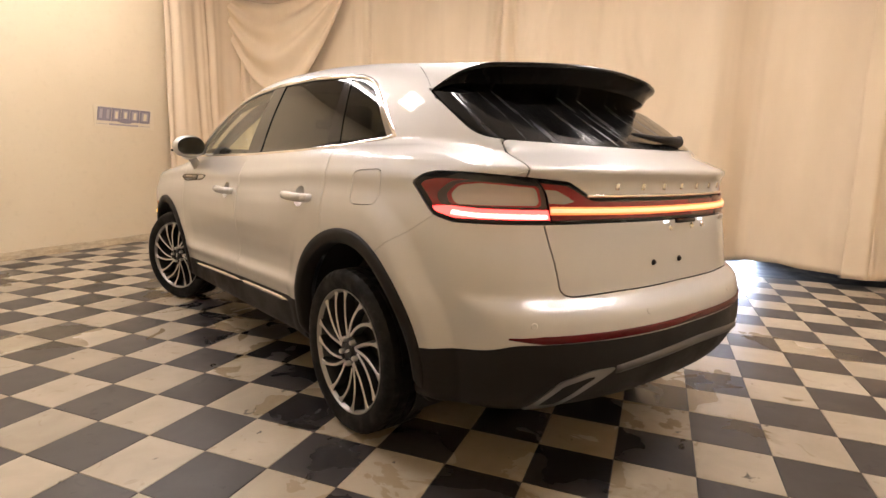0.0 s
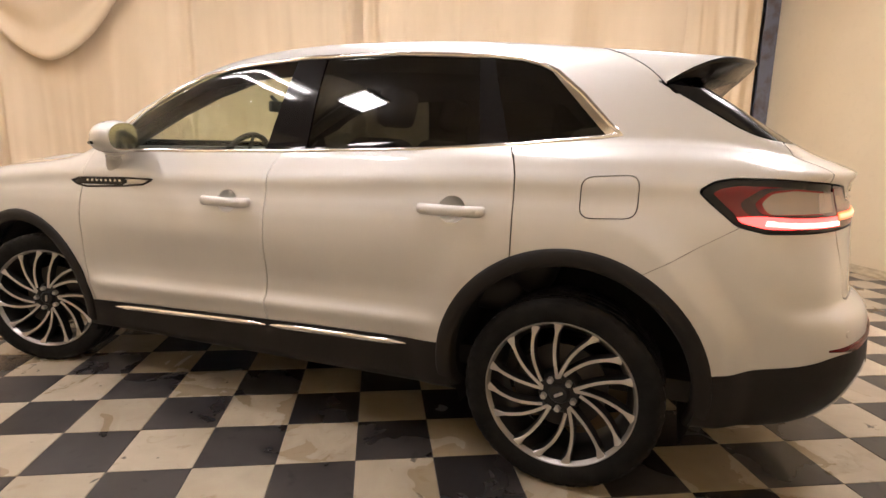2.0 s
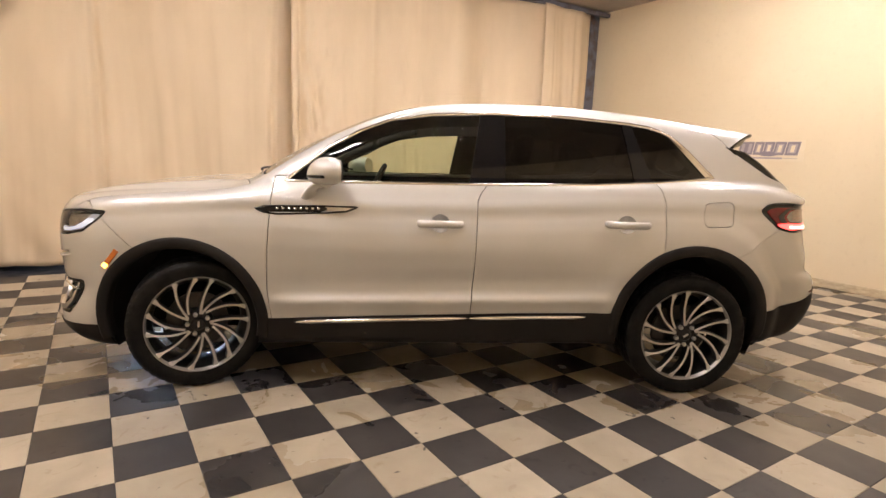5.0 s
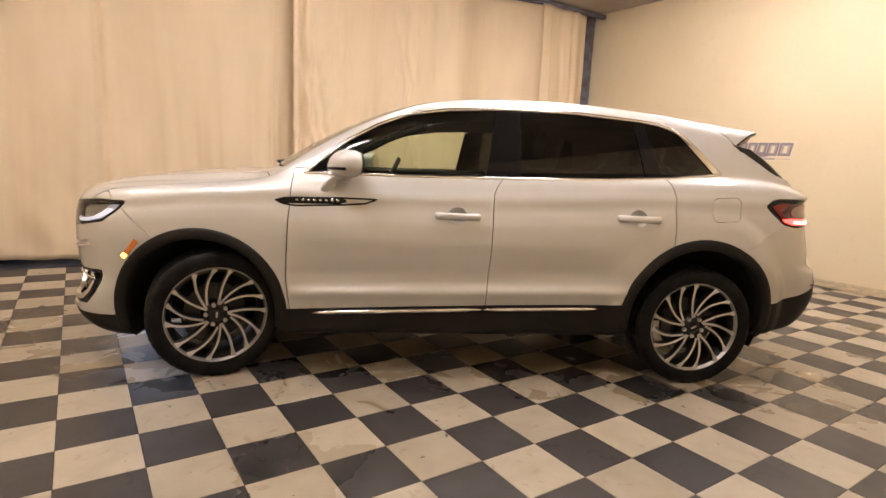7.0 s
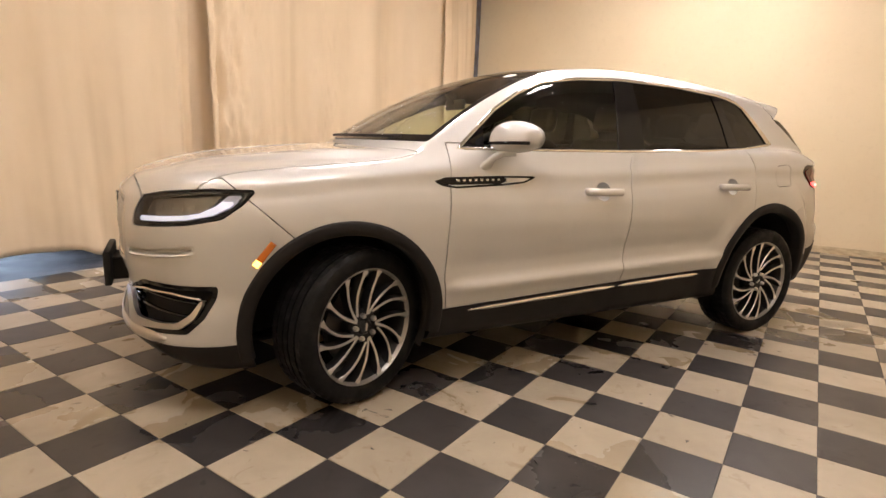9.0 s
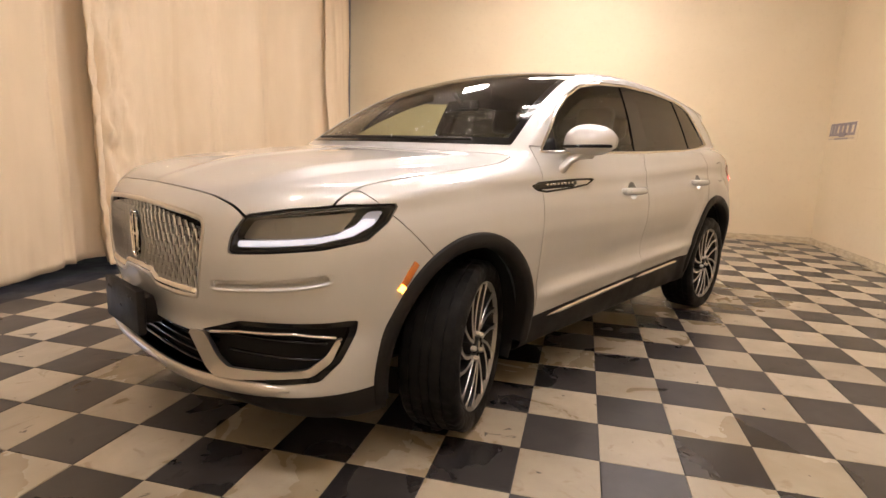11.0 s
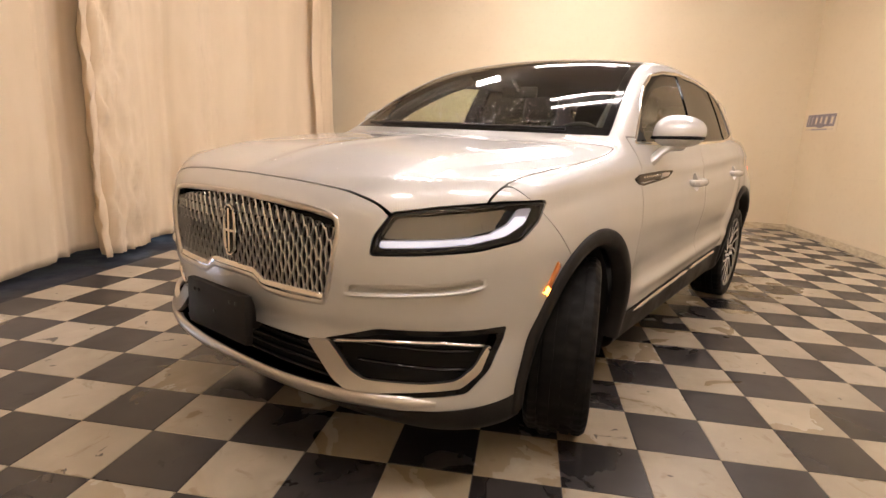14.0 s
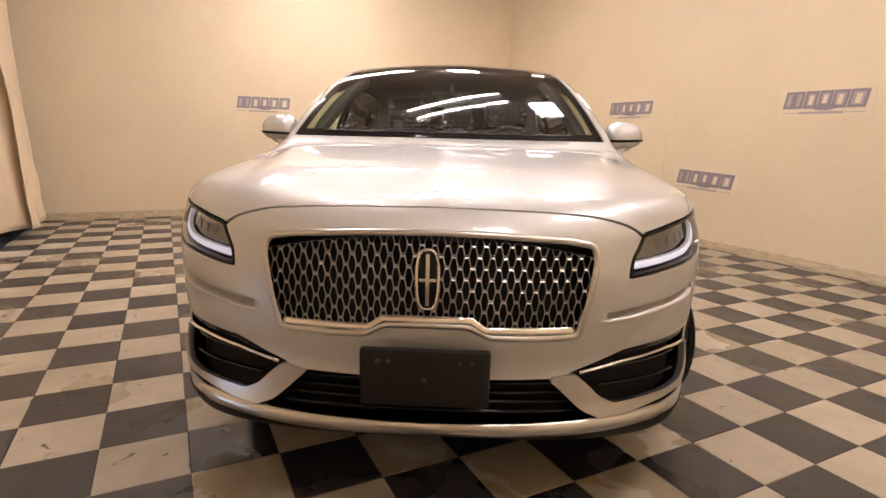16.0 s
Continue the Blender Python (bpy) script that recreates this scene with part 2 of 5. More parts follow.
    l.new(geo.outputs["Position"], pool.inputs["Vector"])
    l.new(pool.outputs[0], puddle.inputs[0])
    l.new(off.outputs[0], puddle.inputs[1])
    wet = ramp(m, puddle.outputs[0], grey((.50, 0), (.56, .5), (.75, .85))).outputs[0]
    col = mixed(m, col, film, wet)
    l.new(col, b.inputs["Base Color"])
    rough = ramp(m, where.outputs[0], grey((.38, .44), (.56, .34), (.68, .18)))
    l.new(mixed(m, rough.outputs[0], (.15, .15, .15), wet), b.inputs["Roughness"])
    bump(m, cloud.outputs[0], .10, .004)
    bump(m, scuff.outputs[0], .08, .002)
    return m


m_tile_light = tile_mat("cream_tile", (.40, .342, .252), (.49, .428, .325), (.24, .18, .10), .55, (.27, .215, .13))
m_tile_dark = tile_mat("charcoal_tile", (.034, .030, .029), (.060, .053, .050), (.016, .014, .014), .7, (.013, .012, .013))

# ---------------------------------------------------------------- helpers for meshes


def mesh_ob(name, bm, material, parent=None, smooth=False):
    me = bpy.data.meshes.new(name)
    bm.to_mesh(me)
    bm.free()
    me.materials.append(material)
    if smooth:
        me.shade_smooth()
    ob = new(name, me)
    ob.parent = parent
    return ob


def box(bm, x0, x1, y0, y1, z0, z1, bevel=0.0, seg=1):
    r = bmesh.ops.create_cube(bm, size=1)
    bmesh.ops.transform(bm, verts=r["verts"], matrix=Matrix.LocRotScale(((x0 + x1) / 2, (y0 + y1) / 2, (z0 + z1) / 2), None, (x1 - x0, y1 - y0, z1 - z0)))
    if bevel:
        es = list({e for v in r["verts"] for e in v.link_edges})
        bmesh.ops.bevel(bm, geom=es, offset=bevel, segments=seg, profile=0.5, affect="EDGES", clamp_overlap=True)
    return bm


def block(name, material, *dims, bevel=0.0, parent=None, seg=1):
    bm = bmesh.new()
    box(bm, *dims, bevel, seg)
    return mesh_ob(name, bm, material, parent)


# ---------------------------------------------------------------- the room
YN = 9.6                                     # wall behind the curtain
structure = lambda ob, label: tagged(ob, label, kind="structure")
structure(block("wall_east", m_wall, X1, X1 + .2, Y0 - .2, YN, 0, ZC), "cream painted wall")
structure(block("wall_west", m_wall, X0 - .2, X0, Y0 - .2, YN, 0, ZC), "cream painted wall")
structure(block("wall_south", m_wall, X0, X1, Y0 - .2, Y0, 0, ZC), "cream painted wall with patched boards")
for a, b, z0 in ((X0, -4.3, 0), (-4.3, -3.25, 2.2), (-3.25, .2, 0), (.2, 1.15, 2.2), (1.15, X1, 0)):
    structure(block("wall_north", m_ceiling, a, b, YN, YN + .2, z0, ZC), "dim wall behind the curtain with door openings")
# unseen baffles added to stop daylight leaking round the curtain ends
structure(block("wall_return", m_ceiling, 1.75, X1, 8.17, 8.25, 0, ZC), "unseen baffle added behind the curtain to block stray daylight")
structure(block("wall_return", m_ceiling, X0, -5.1, 8.42, 8.52, 0, ZC), "unseen baffle added behind the curtain to block stray daylight")
structure(block("ceiling", m_ceiling, X0 - .2, X1 + .2, Y0 - .2, YN + .2, ZC, ZC + .2), "dim grey ceiling")
structure(block("ground", m_concrete, X0 - 6, X1 + 6, Y0 - 6, YN + 40, -.2, -.004), "dark wet concrete slab")
for a, b, z in ((-.69, .32, 1.34), (.5, 1.72, .915)):
    structure(block("wall_patch", m_wall, a, b, Y0, Y0 + .007, .10, z, bevel=.003), "painted board patched onto the wall")
for ob in (block("baseboard", m_base, X1 - .012, X1, Y0, 7.8, 0, .095, bevel=.004), block("baseboard", m_base, X0, X0 + .012, Y0, 7.9, 0, .095, bevel=.004),
           block("baseboard", m_base, X0 + .012, X1 - .012, Y0, Y0 + .012, 0, .095, bevel=.004)):
    structure(ob, "scuffed cream baseboard")

# corner post and curtain rail
bm = bmesh.new()
box(bm, 2.80, 2.995, 7.93, 7.955, 0, ZC, .003)
box(bm, 2.80, 2.995, 8.085, 8.11, 0, ZC, .003)
box(bm, 2.885, 2.91, 7.955, 8.085, 0, ZC)
structure(mesh_ob("corner_post", bm, m_post), "blue-grey steel post with rust at its foot")
bm = bmesh.new()
for (xa, ya), (xb, yb) in (((X0, 8.10), (.3, 8.10)), ((.3, 8.10), (1.7, 7.80)), ((1.7, 7.80), (X1, 7.74))):
    lo, hi = ([bm.verts.new((x, y + dy, z)) for x, y in ((xa, ya), (xb, yb)) for dy in (-.035, .035)] for z in (3.76, 3.82))
    for q in (lo, hi):
        bm.faces.new((q[0], q[1], q[3], q[2]))
    for i, k in ((0, 1), (1, 3), (3, 2), (2, 0)):
        bm.faces.new((lo[i], lo[k], hi[k], hi[i]))
structure(mesh_ob("curtain_rail", bm, m_post), "dark steel rail that carries the curtain")


def drape(name, x0, x1, y, z1, seed, bunches=(), label="", hem=lambda x: .05, flare=.05, bend=lambda x: 0, crumple=()):
    """A hanging cloth from x0 to x1, with folds that loosen and wander downwards."""
    nx, nz = int((x1 - x0) / .022), 56
    rng = random.Random(seed)
    waves = [(rng.uniform(2.5, 11), rng.uniform(0, 6.3), rng.uniform(.3, 1)) for _ in range(8)]
    bm = bmesh.new()
    rows = []
    for k in range(nz + 1):
        v = k / nz
        row = []
        for i in range(nx + 1):
            x = x0 + (x1 - x0) * i / nx
            z = hem(x) + (z1 - hem(x)) * v
            xx = x + .30 * (1 - v) * noise.noise((x * .7, seed, 0)) + .05 * noise.noise((x * 1.5, v * 2, seed))
            d = sum(a * math.sin(f * xx + p + .5 * noise.noise((x * 1.3, v * 1.5, seed + f))) / f for f, p, a in waves) * .24
            tight = 0
            for c, w, depth in bunches:
                g = math.exp(-((x - c) / w) ** 2)
                tight = max(tight, g)
                d += g * depth * (math.sin((xx - c) * 46) * .35 + math.sin((xx - c) * 25 + 1) * .65)
            d += .014 * noise.noise((xx * 8, v * .5, seed + 3)) + .007 * noise.noise((xx * 17, v * .6, seed + 4))
            d += .035 * noise.noise((x * 2.2, z * .9, seed)) + .008 * noise.noise((x * 5, z * 1.6, seed + 5)) * (1.4 - v)
            d *= .5 + .7 * (1 - v)
            d += .030 * (1 - v) ** 3 * noise.noise((x * 4 + z * 2, z * 3, seed + 9))
            for c, w, depth in crumple:
                g = math.exp(-((x - c) / w) ** 2) * min(1, 2.2 * (1 - v)) * (1 + 1.2 * max(0, .35 - v))
                d += g * depth * (abs(noise.noise((x * 7 + z * 1.3, z * 2.4, seed + 13))) + .7 * abs(noise.noise((x * 15 - z * 4, z * 5 + x * 3, seed + 17))) - .35)
            d -= flare * (1 - v) ** 2 + bend(x)
            row.append(bm.verts.new((x, y + d, z + .012 * noise.noise((x * 5, 0, seed)) * (k == 0))))
        rows.append(row)
    for a, b in zip(rows, rows[1:]):
        for i in range(nx):
            bm.faces.new((a[i], a[i + 1], b[i + 1], b[i]))
    ob = mesh_ob(name, bm, m_cloth, None, True)
    m = ob.modifiers.new("cloth", "SOLIDIFY")
    m.thickness = .004
    return tagged(ob, label, "curtain", "canvas curtains")


lift_a = lambda x: .045 + .012 * math.sin(2.1 * x) + .085 * math.exp(-((x + 3.85) / .42) ** 6) + .05 * math.exp(-((x + 2.2) / .5) ** 2)
lift_b = lambda x: .075 + .015 * math.sin(1.7 * x + 1) + .05 * math.exp(-((x - .95) / .40) ** 2) + .05 * max(0, min(1, x - .8))
drape("curtain", X0 + .02, -1.98, 8.14, 3.76, 3, ((-6.5, .25, .10), (-4.32, .12, .07), (-2.42, .13, .04)), "cream canvas curtain with a swag, hanging to the floor", lift_a, .05)
drape("curtain", -2.26, 1.86, 8.06, 3.76, 11, ((-2.14, .12, .10), (-1.1, .06, .03)), "cream canvas curtain creased near its hem", lift_b, .08, lambda x: .24 * max(0, min(1, (x - .2) / 1.6)) ** 2 + .06 * math.exp(-((x + 2.2) / .35) ** 2), ((-1.95, .42, .11), (-.6, .35, .05)))
drape("curtain", 1.60, 2.66, 7.78, 3.76, 23, ((1.8, .06, .03), (2.3, .3, .03)), "narrow cream canvas curtain beside the steel post", lambda x: .10, .11)
drape("curtain", 0, 1.36, 0, 3.76, 31, ((.1, .12, .06), (.75, .2, .05)), "cream canvas curtain end that covers the wall corner", lambda x: .05, .03).matrix_basis = pose(X0 + .14, 6.74, 0, 0, 0, 90)

# the loose swag that hangs across the upper curtain
bm = bmesh.new()
rows = []
for k in range(29):
    u = k / 28
    row = []
    for i in range(61):
        s = -1 + 2 * i / 60
        x = -5.72 + s * (1.12 + .10 * u)
        sag = (1 - abs(s) ** 1.7) * (.62 * u + .55)
        z = 3.74 - .02 * u - sag * (.55 + .75 * u) - .12 * u
        fold = .05 * math.sin(u * 21 + .8 * math.sin(3 * s)) * (1 - abs(s) ** 3) + .11 * math.sin(math.pi * min(1, u)) * (1 - s * s)
        row.append(bm.verts.new((x, 7.96 - fold * .9, z)))
    rows.append(row)
for a, b in zip(rows, rows[1:]):
    for i in range(60):
        bm.faces.new((a[i], a[i + 1], b[i + 1], b[i]))
ob = mesh_ob("curtain_swag", bm, m_cloth, None, True)
m = ob.modifiers.new("cloth", "SOLIDIFY")
m.thickness = .005
tagged(ob, "loose cream canvas draped in a low swag", "curtain", "canvas curtains")

# wall signs: hollow slanted blocks in place of the lettering
def slanted(bm, rects, depth, m):
    for x0, x1, z0, z1 in rects:
        prism_box(bm, [(x0, z0), (x1, z0), (x1, z1), (x0, z1)], depth, m)


def prism_box(bm, outline, depth, m):
    lo, hi = ([bm.verts.new(m @ Vector((x, z, d))) for x, z in outline] for d in (0, depth))
    for i in range(4):
        bm.faces.new((lo[i], lo[(i + 1) % 4], hi[(i + 1) % 4], hi[i]))
    bm.faces.new(hi)


def sign():
    s = new("wall_sign")
    bm = bmesh.new()
    box(bm, -.43, .43, -.004, 0, -.135, .130, .001)
    mesh_ob("board", bm, m_board, s)
    m = Matrix(((1, .16, 0, 0), (0, 0, -1, -.004), (0, 1, 0, 0), (0, 0, 0, 1)))
    for k, (x, w) in enumerate(((-.385, .185), (-.190, .120), (-.062, .120), (.066, .135), (.210, .155))):
        z0, z1, e = -.058, .108, .026
        bm = bmesh.new()
        prism_box(bm, [(x, z0), (x + w, z0), (x + w, z1), (x, z1)], .003, m)
        block_ = mesh_ob("letter_block", bm, m_signlight, s)
        bm = bmesh.new()
        slanted(bm, [(x, x + e, z0, z1), (x + w - e, x + w, z0, z1), (x + e, x + w - e, z0, z0 + e), (x + e, x + w - e, z1 - e, z1)] + ([(x + w / 2 - e, x + w / 2 + e, z0 + e, z1 - e)] if k == 0 else []), .005, m)
        mesh_ob("outline", bm, m_sign, block_)
        if k:
            bm = bmesh.new()
            slanted(bm, [(x + w * .36, x + w * .66, -.022, .066)], .0045, m)
            mesh_ob("gap", bm, m_board, block_)
    bm = bmesh.new()
    bmesh.ops.create_cone(bm, cap_ends=True, segments=32, radius1=1, radius2=.96, depth=1, matrix=Matrix.Translation((.0, -.012, -.045)) @ pose(0, 0, 0, 90, 0, 0) @ Matrix.Diagonal((.115, .032, .006, 1)))
    mesh_ob("oval", bm, m_sign, s)
    for a, b, h in ((-.40, -.25, .003), (.20, .36, .003), (-.23, .18, .011)):
        bm = bmesh.new()
        box(bm, a, b, -.007, -.004, -.098 - h, -.098 + h)
        mesh_ob("caption_bar", bm, m_signlight, s)
    return tagged(s, "paper wall sign with grey-violet letter blocks", "sign", "wall signs")


first_sign = sign()
spots = [pose(2.50, Y0, 1.62, 0, 0, 180), pose(-.05, Y0, 1.63, 0, 0, 180), pose(-2.53, Y0, 1.63, 0, 0, 180), pose(-1.32, Y0, .775, 0, 2, 180),
         pose(X1, 4.86, 1.62, 0, 0, -90), pose(X0, 6.14, 1.64, 0, 0, 90)]
first_sign.matrix_basis = spots[0]
for m in spots[1:]:
    copy_thing(first_sign, m)

# ceiling lights


def troffer(w, h, diffuser):
    t = new("ceiling_light")
    bm = bmesh.new()
    for a, b, c, d in ((-w / 2 - .03, w / 2 + .03, -h / 2 - .03, -h / 2), (-w / 2 - .03, w / 2 + .03, h / 2, h / 2 + .03), (-w / 2 - .03, -w / 2, -h / 2, h / 2), (w / 2, w / 2 + .03, -h / 2, h / 2)):
        box(bm, a, b, c, d, -.06, 0, .004)
    mesh_ob("frame", bm, m_frame, t)
    bm = bmesh.new()
    box(bm, -w / 2, w / 2, -h / 2, h / 2, -.125, -.02, .012, 2)
    mesh_ob("diffuser", bm, diffuser, t)
    return tagged(t, "lit ceiling panel with white frame", "ceiling light", "ceiling panels")


# panel at (-5.7, 5.7): no known fixture, added to brighten the car's nose
for diffuser, spots in ((m_panel, ((-2.1, 2.85), (-2.4, 5.7), (.65, 2.75), (.36, 5.64))), (m_panel_dim, ((-4.6, 2.63), (-5.7, 5.7)))):
    panel_light = troffer(.44, .38, diffuser)
    panel_light.matrix_basis = pose(*spots[0], ZC)
    for x, y in spots[1:]:
        copy_thing(panel_light, pose(x, y, ZC))
tubes = new("strip_light")
tagged(tubes, "twin fluorescent tubes in a white batten", "ceiling light", "strip lights")
bm = bmesh.new()
box(bm, -.24, .24, -.78, .78, -.05, 0, .006)
mesh_ob("batten", bm, m_frame, tubes)
for x in (-.15, .15):
    bm = bmesh.new()
    box(bm, x - .030, x + .030, -.72, .72, -.085, -.052, .012, 2)
    mesh_ob("tube", bm, m_light, tubes)
tubes.matrix_basis = pose(-1.62, 4.05, ZC)
for x, y in ((-5.15, 3.85), (1.35, 4.1)):
    copy_thing(tubes, pose(x, y, ZC))

# ---------------------------------------------------------------- the car's shape: x ahead, y to its left, z up, from the middle of its wheelbase


def curve(xs, ys, soft=.02):
    """A curve through points with no overshoot, softened over a length; straight on outside."""
    xs, ys = np.array(xs, float), np.array(ys, float)
    if xs[0] > xs[-1]:
        xs, ys = xs[::-1], ys[::-1]
    h, s = np.diff(xs), np.diff(ys) / np.diff(xs)
    m = np.zeros(len(xs))
    m[1:-1] = np.where(s[:-1] * s[1:] > 0, 2 * s[:-1] * s[1:] / np.where(s[:-1] + s[1:] == 0, 1, s[:-1] + s[1:]), 0)
    m[0], m[-1] = s[0], s[-1]
    d, far = .001, .6
    x = np.arange(xs[0] - far, xs[-1] + far, d)
    i = np.clip(np.searchsorted(xs, x) - 1, 0, len(h) - 1)
    t = (x - xs[i]) / h[i]
    u = np.clip(t, 0, 1)
    y = ys[i] * (1 + 2 * u) * (1 - u) ** 2 + m[i] * h[i] * u * (1 - u) ** 2 + ys[i + 1] * u * u * (3 - 2 * u) + m[i + 1] * h[i] * u * u * (u - 1)
    y += np.where(t > 1, m[-1] * (x - xs[-1]), 0) + np.where(t < 0, m[0] * (x - xs[0]), 0)
    n = max(1, int(3 * soft / d))
    k = np.exp(-.5 * (np.arange(-n, n + 1) * d / soft) ** 2)
    wide = np.concatenate([y[0] - (y[1] - y[0]) * np.arange(n, 0, -1), y, y[-1] + (y[-1] - y[-2]) * np.arange(1, n + 1)])
    y = np.convolve(wide, k / k.sum(), "valid")
    return lambda q: np.interp(q, x, y)


def smax(a, b, k):
    h = np.clip(0.5 + 0.5 * (a - b) / k, 0, 1)
    return b + (a - b) * h + k * h * (1 - h)


def smin(a, b, k):
    return -smax(-a, -b, k)


def step(a, b, x):
    t = np.clip((x - a) / (b - a), 0, 1)
    return t * t * (3 - 2 * t)


# half width of the body side by height, and how the plan narrows towards the ends
side_z = curve((.15, .30, .42, .49, .541, .552, .575, .60, .64, .74, .84, .92, .98, 1.02, 1.045, 1.065, 1.085, 1.12, 1.18, 1.25, 1.32),
               (.87, .920, .940, .956, .9735, .971, .957, .950, .9485, .965, .977, .972, .9585, .9465, .9435, .9435, .939, .923, .894, .84, .77), .006)
side_end = curve((.15, .30, .42, .49, .55, .64, .74, .84, .92, .98, 1.02, 1.045, 1.065, 1.085, 1.12, 1.18, 1.25, 1.32),
                 (.87, .920, .938, .948, .956, .966, .972, .975, .970, .9585, .9465, .9435, .9435, .939, .923, .894, .84, .77), .006)
crease_x = curve((2.2, 1.9, 1.57, 1.16, .47, -.2, -.6, -1.0, -1.4, -1.8, -2.3), (.985, 1.0, 1.037, 1.062, 1.055, 1.071, 1.09, 1.113, 1.121, 1.121, 1.11), .10)
side_x = curve((2.5, 2.1, 1.8, 1.4, .9, .0, -.9, -1.4, -1.8, -2.1, -2.5), (-.06, -.018, .004, .008, .002, 0, -.002, -.010, -.052, -.110, -.18), .08)
top_x = curve((2.50, 2.46, 2.41, 2.35, 2.26, 2.05, 1.73, 1.44, 1.24, .9, .6, -1, -1.6, -2.0, -2.14, -2.27, -2.36, -2.5), (.90, .945, .980, 1.010, 1.039, 1.084, 1.124, 1.153, 1.176, 1.22, 1.25, 1.26, 1.265, 1.27, 1.272, 1.274, 1.27, 1.26), .03)
nose_z = curve((.15, .25, .34, .42, .52, .62, .80, .92, 1.0), (2.20, 2.36, 2.425, 2.405, 2.40, 2.425, 2.435, 2.42, 2.385))
tail_z = curve((.25, .34, .44, .54, .62, .675, .705, .728, .748, .80, .90, 1.0, 1.07, 1.10, 1.14, 1.168, 1.182, 1.194, 1.215, 1.24, 1.30),
               (-2.26, -2.38, -2.46, -2.49, -2.485, -2.478, -2.466, -2.440, -2.412, -2.405, -2.40, -2.393, -2.376, -2.368, -2.372, -2.386, -2.388, -2.366, -2.318, -2.262, -2.14), .007)
sill_x = curve((2.45, 2.3, 2.1, 1.0, 0, -1, -1.8, -2.1, -2.4), (.31, .25, .21, .25, .265, .285, .30, .315, .345), .05)
roof_x = curve((1.45, 1.24, 1.0, .71, .49, .26, .0, -.29, -.67, -1.06, -1.46, -1.84, -2.1), (1.095, 1.212, 1.362, 1.515, 1.607, 1.670, 1.702, 1.715, 1.710, 1.687, 1.645, 1.586, 1.53), .05)
cabin_z = lambda z: .880 - .305 * (z - 1.2) - .28 * (z - 1.2) ** 2
cabin_x = curve((1.3, .9, .4, -.6, -1.2, -1.6, -2.0, -2.3), (-.015, -.004, 0, -.002, -.026, -.062, -.132, -.205), .12)
glass_z = curve((1.1, 1.27, 1.48, 1.56, 1.66), (-2.47, -2.19, -1.84, -1.74, -1.64), .03)


def half_width(x, z):
    low = .031 * np.clip(x, -1.2, 1.2) * step(.80, .64, z)
    z = z + low - (crease_x(x) - 1.065) * step(.72, .98, z)
    doors = step(1.12, .85, x) * step(-1.10, -.72, x)
    ring = step(.625, .52, np.hypot(x + 1.422, z - .416)) * (.042 * step(-1.45, -1.86, x) + .014 * step(-1.25, -.98, x))    # swelling round the rear arch
    return side_z(z) * doors + side_end(z) * (1 - doors) + side_x(x) + ring


def cabin(x, y, z):
    """Roof and cabin sides, running on behind the rear window."""
    bow = step(-.2, .7, x) * .10 + .02
    roof = z - roof_x(x + bow * (y / .75) ** 2) + (.032 - .022 * step(.1, .8, x)) * (y / .6) ** 2
    roof = roof * (1 - .30 * step(.0, .7, x))
    return smax(y - cabin_z(z) - cabin_x(x), roof, .075)


def body(p):
    """Below 0 inside the car's skin; about metres near it."""
    x, y, z = p[..., 0], np.abs(p[..., 1]), p[..., 2]
    ahead_of = step(.55, 1.35, x)
    edge = .60 + .14 * step(2.2, 1.25, x)            # crease beside the hood's raised middle
    bulge = .020 * step(edge + .085, edge - .045, y) * step(1.15, 1.5, x) * step(2.40, 1.95, x)
    spine = .005 * np.exp(-(y / .05) ** 2) * step(1.3, 1.6, x) * step(2.45, 2.2, x)
    fall = .030 * y ** 2 + .30 * np.maximum(0, y - .60) ** 2
    deck = top_x(x) - fall * ahead_of - .04 * step(-1.7, -2.1, x) * y ** 2 + bulge + spine
    side = y - half_width(x, z)
    ahead = x - nose_z(z) + (.37 - .07 * step(.58, .42, z)) * (y / .95) ** 3.0
    behind = tail_z(z) - x + (.30 + .06 * step(.80, 1.0, z)) * (y / .92) ** 2.6
    low = smax(side, ahead, .16)
    low = smax(low, behind, .12)
    low = smax(low, (z - deck) * .93, .07)
    low = smax(low, sill_x(x) - z, .05)
    cab = cabin(x, y, z)
    cab = smax(cab, (glass_z(z) - x + (.07 + .065 * step(1.42, 1.25, z)) * (y / .7) ** 2.5) * .8, .04)
    cab = smax(cab, 1.0 + .24 * step(-1.2, -1.9, x) - z, .03)
    return smin(low, cab, .025)


def slope(p, e=.006):
    g = np.stack([body(p + d) - body(p - d) for d in np.eye(3) * e], -1)
    return g / np.maximum(np.linalg.norm(g, axis=-1, keepdims=True), 1e-9)


def onto(p, n=3):
    """Points moved onto the skin."""
    p = np.array(p, float)
    for _ in range(n):
        e = .003
        g = np.stack([body(p + d) - body(p - d) for d in np.eye(3) * e], -1) / (2 * e)
        p = p - (body(p) / np.maximum((g * g).sum(-1), .05))[..., None] * g
    return p


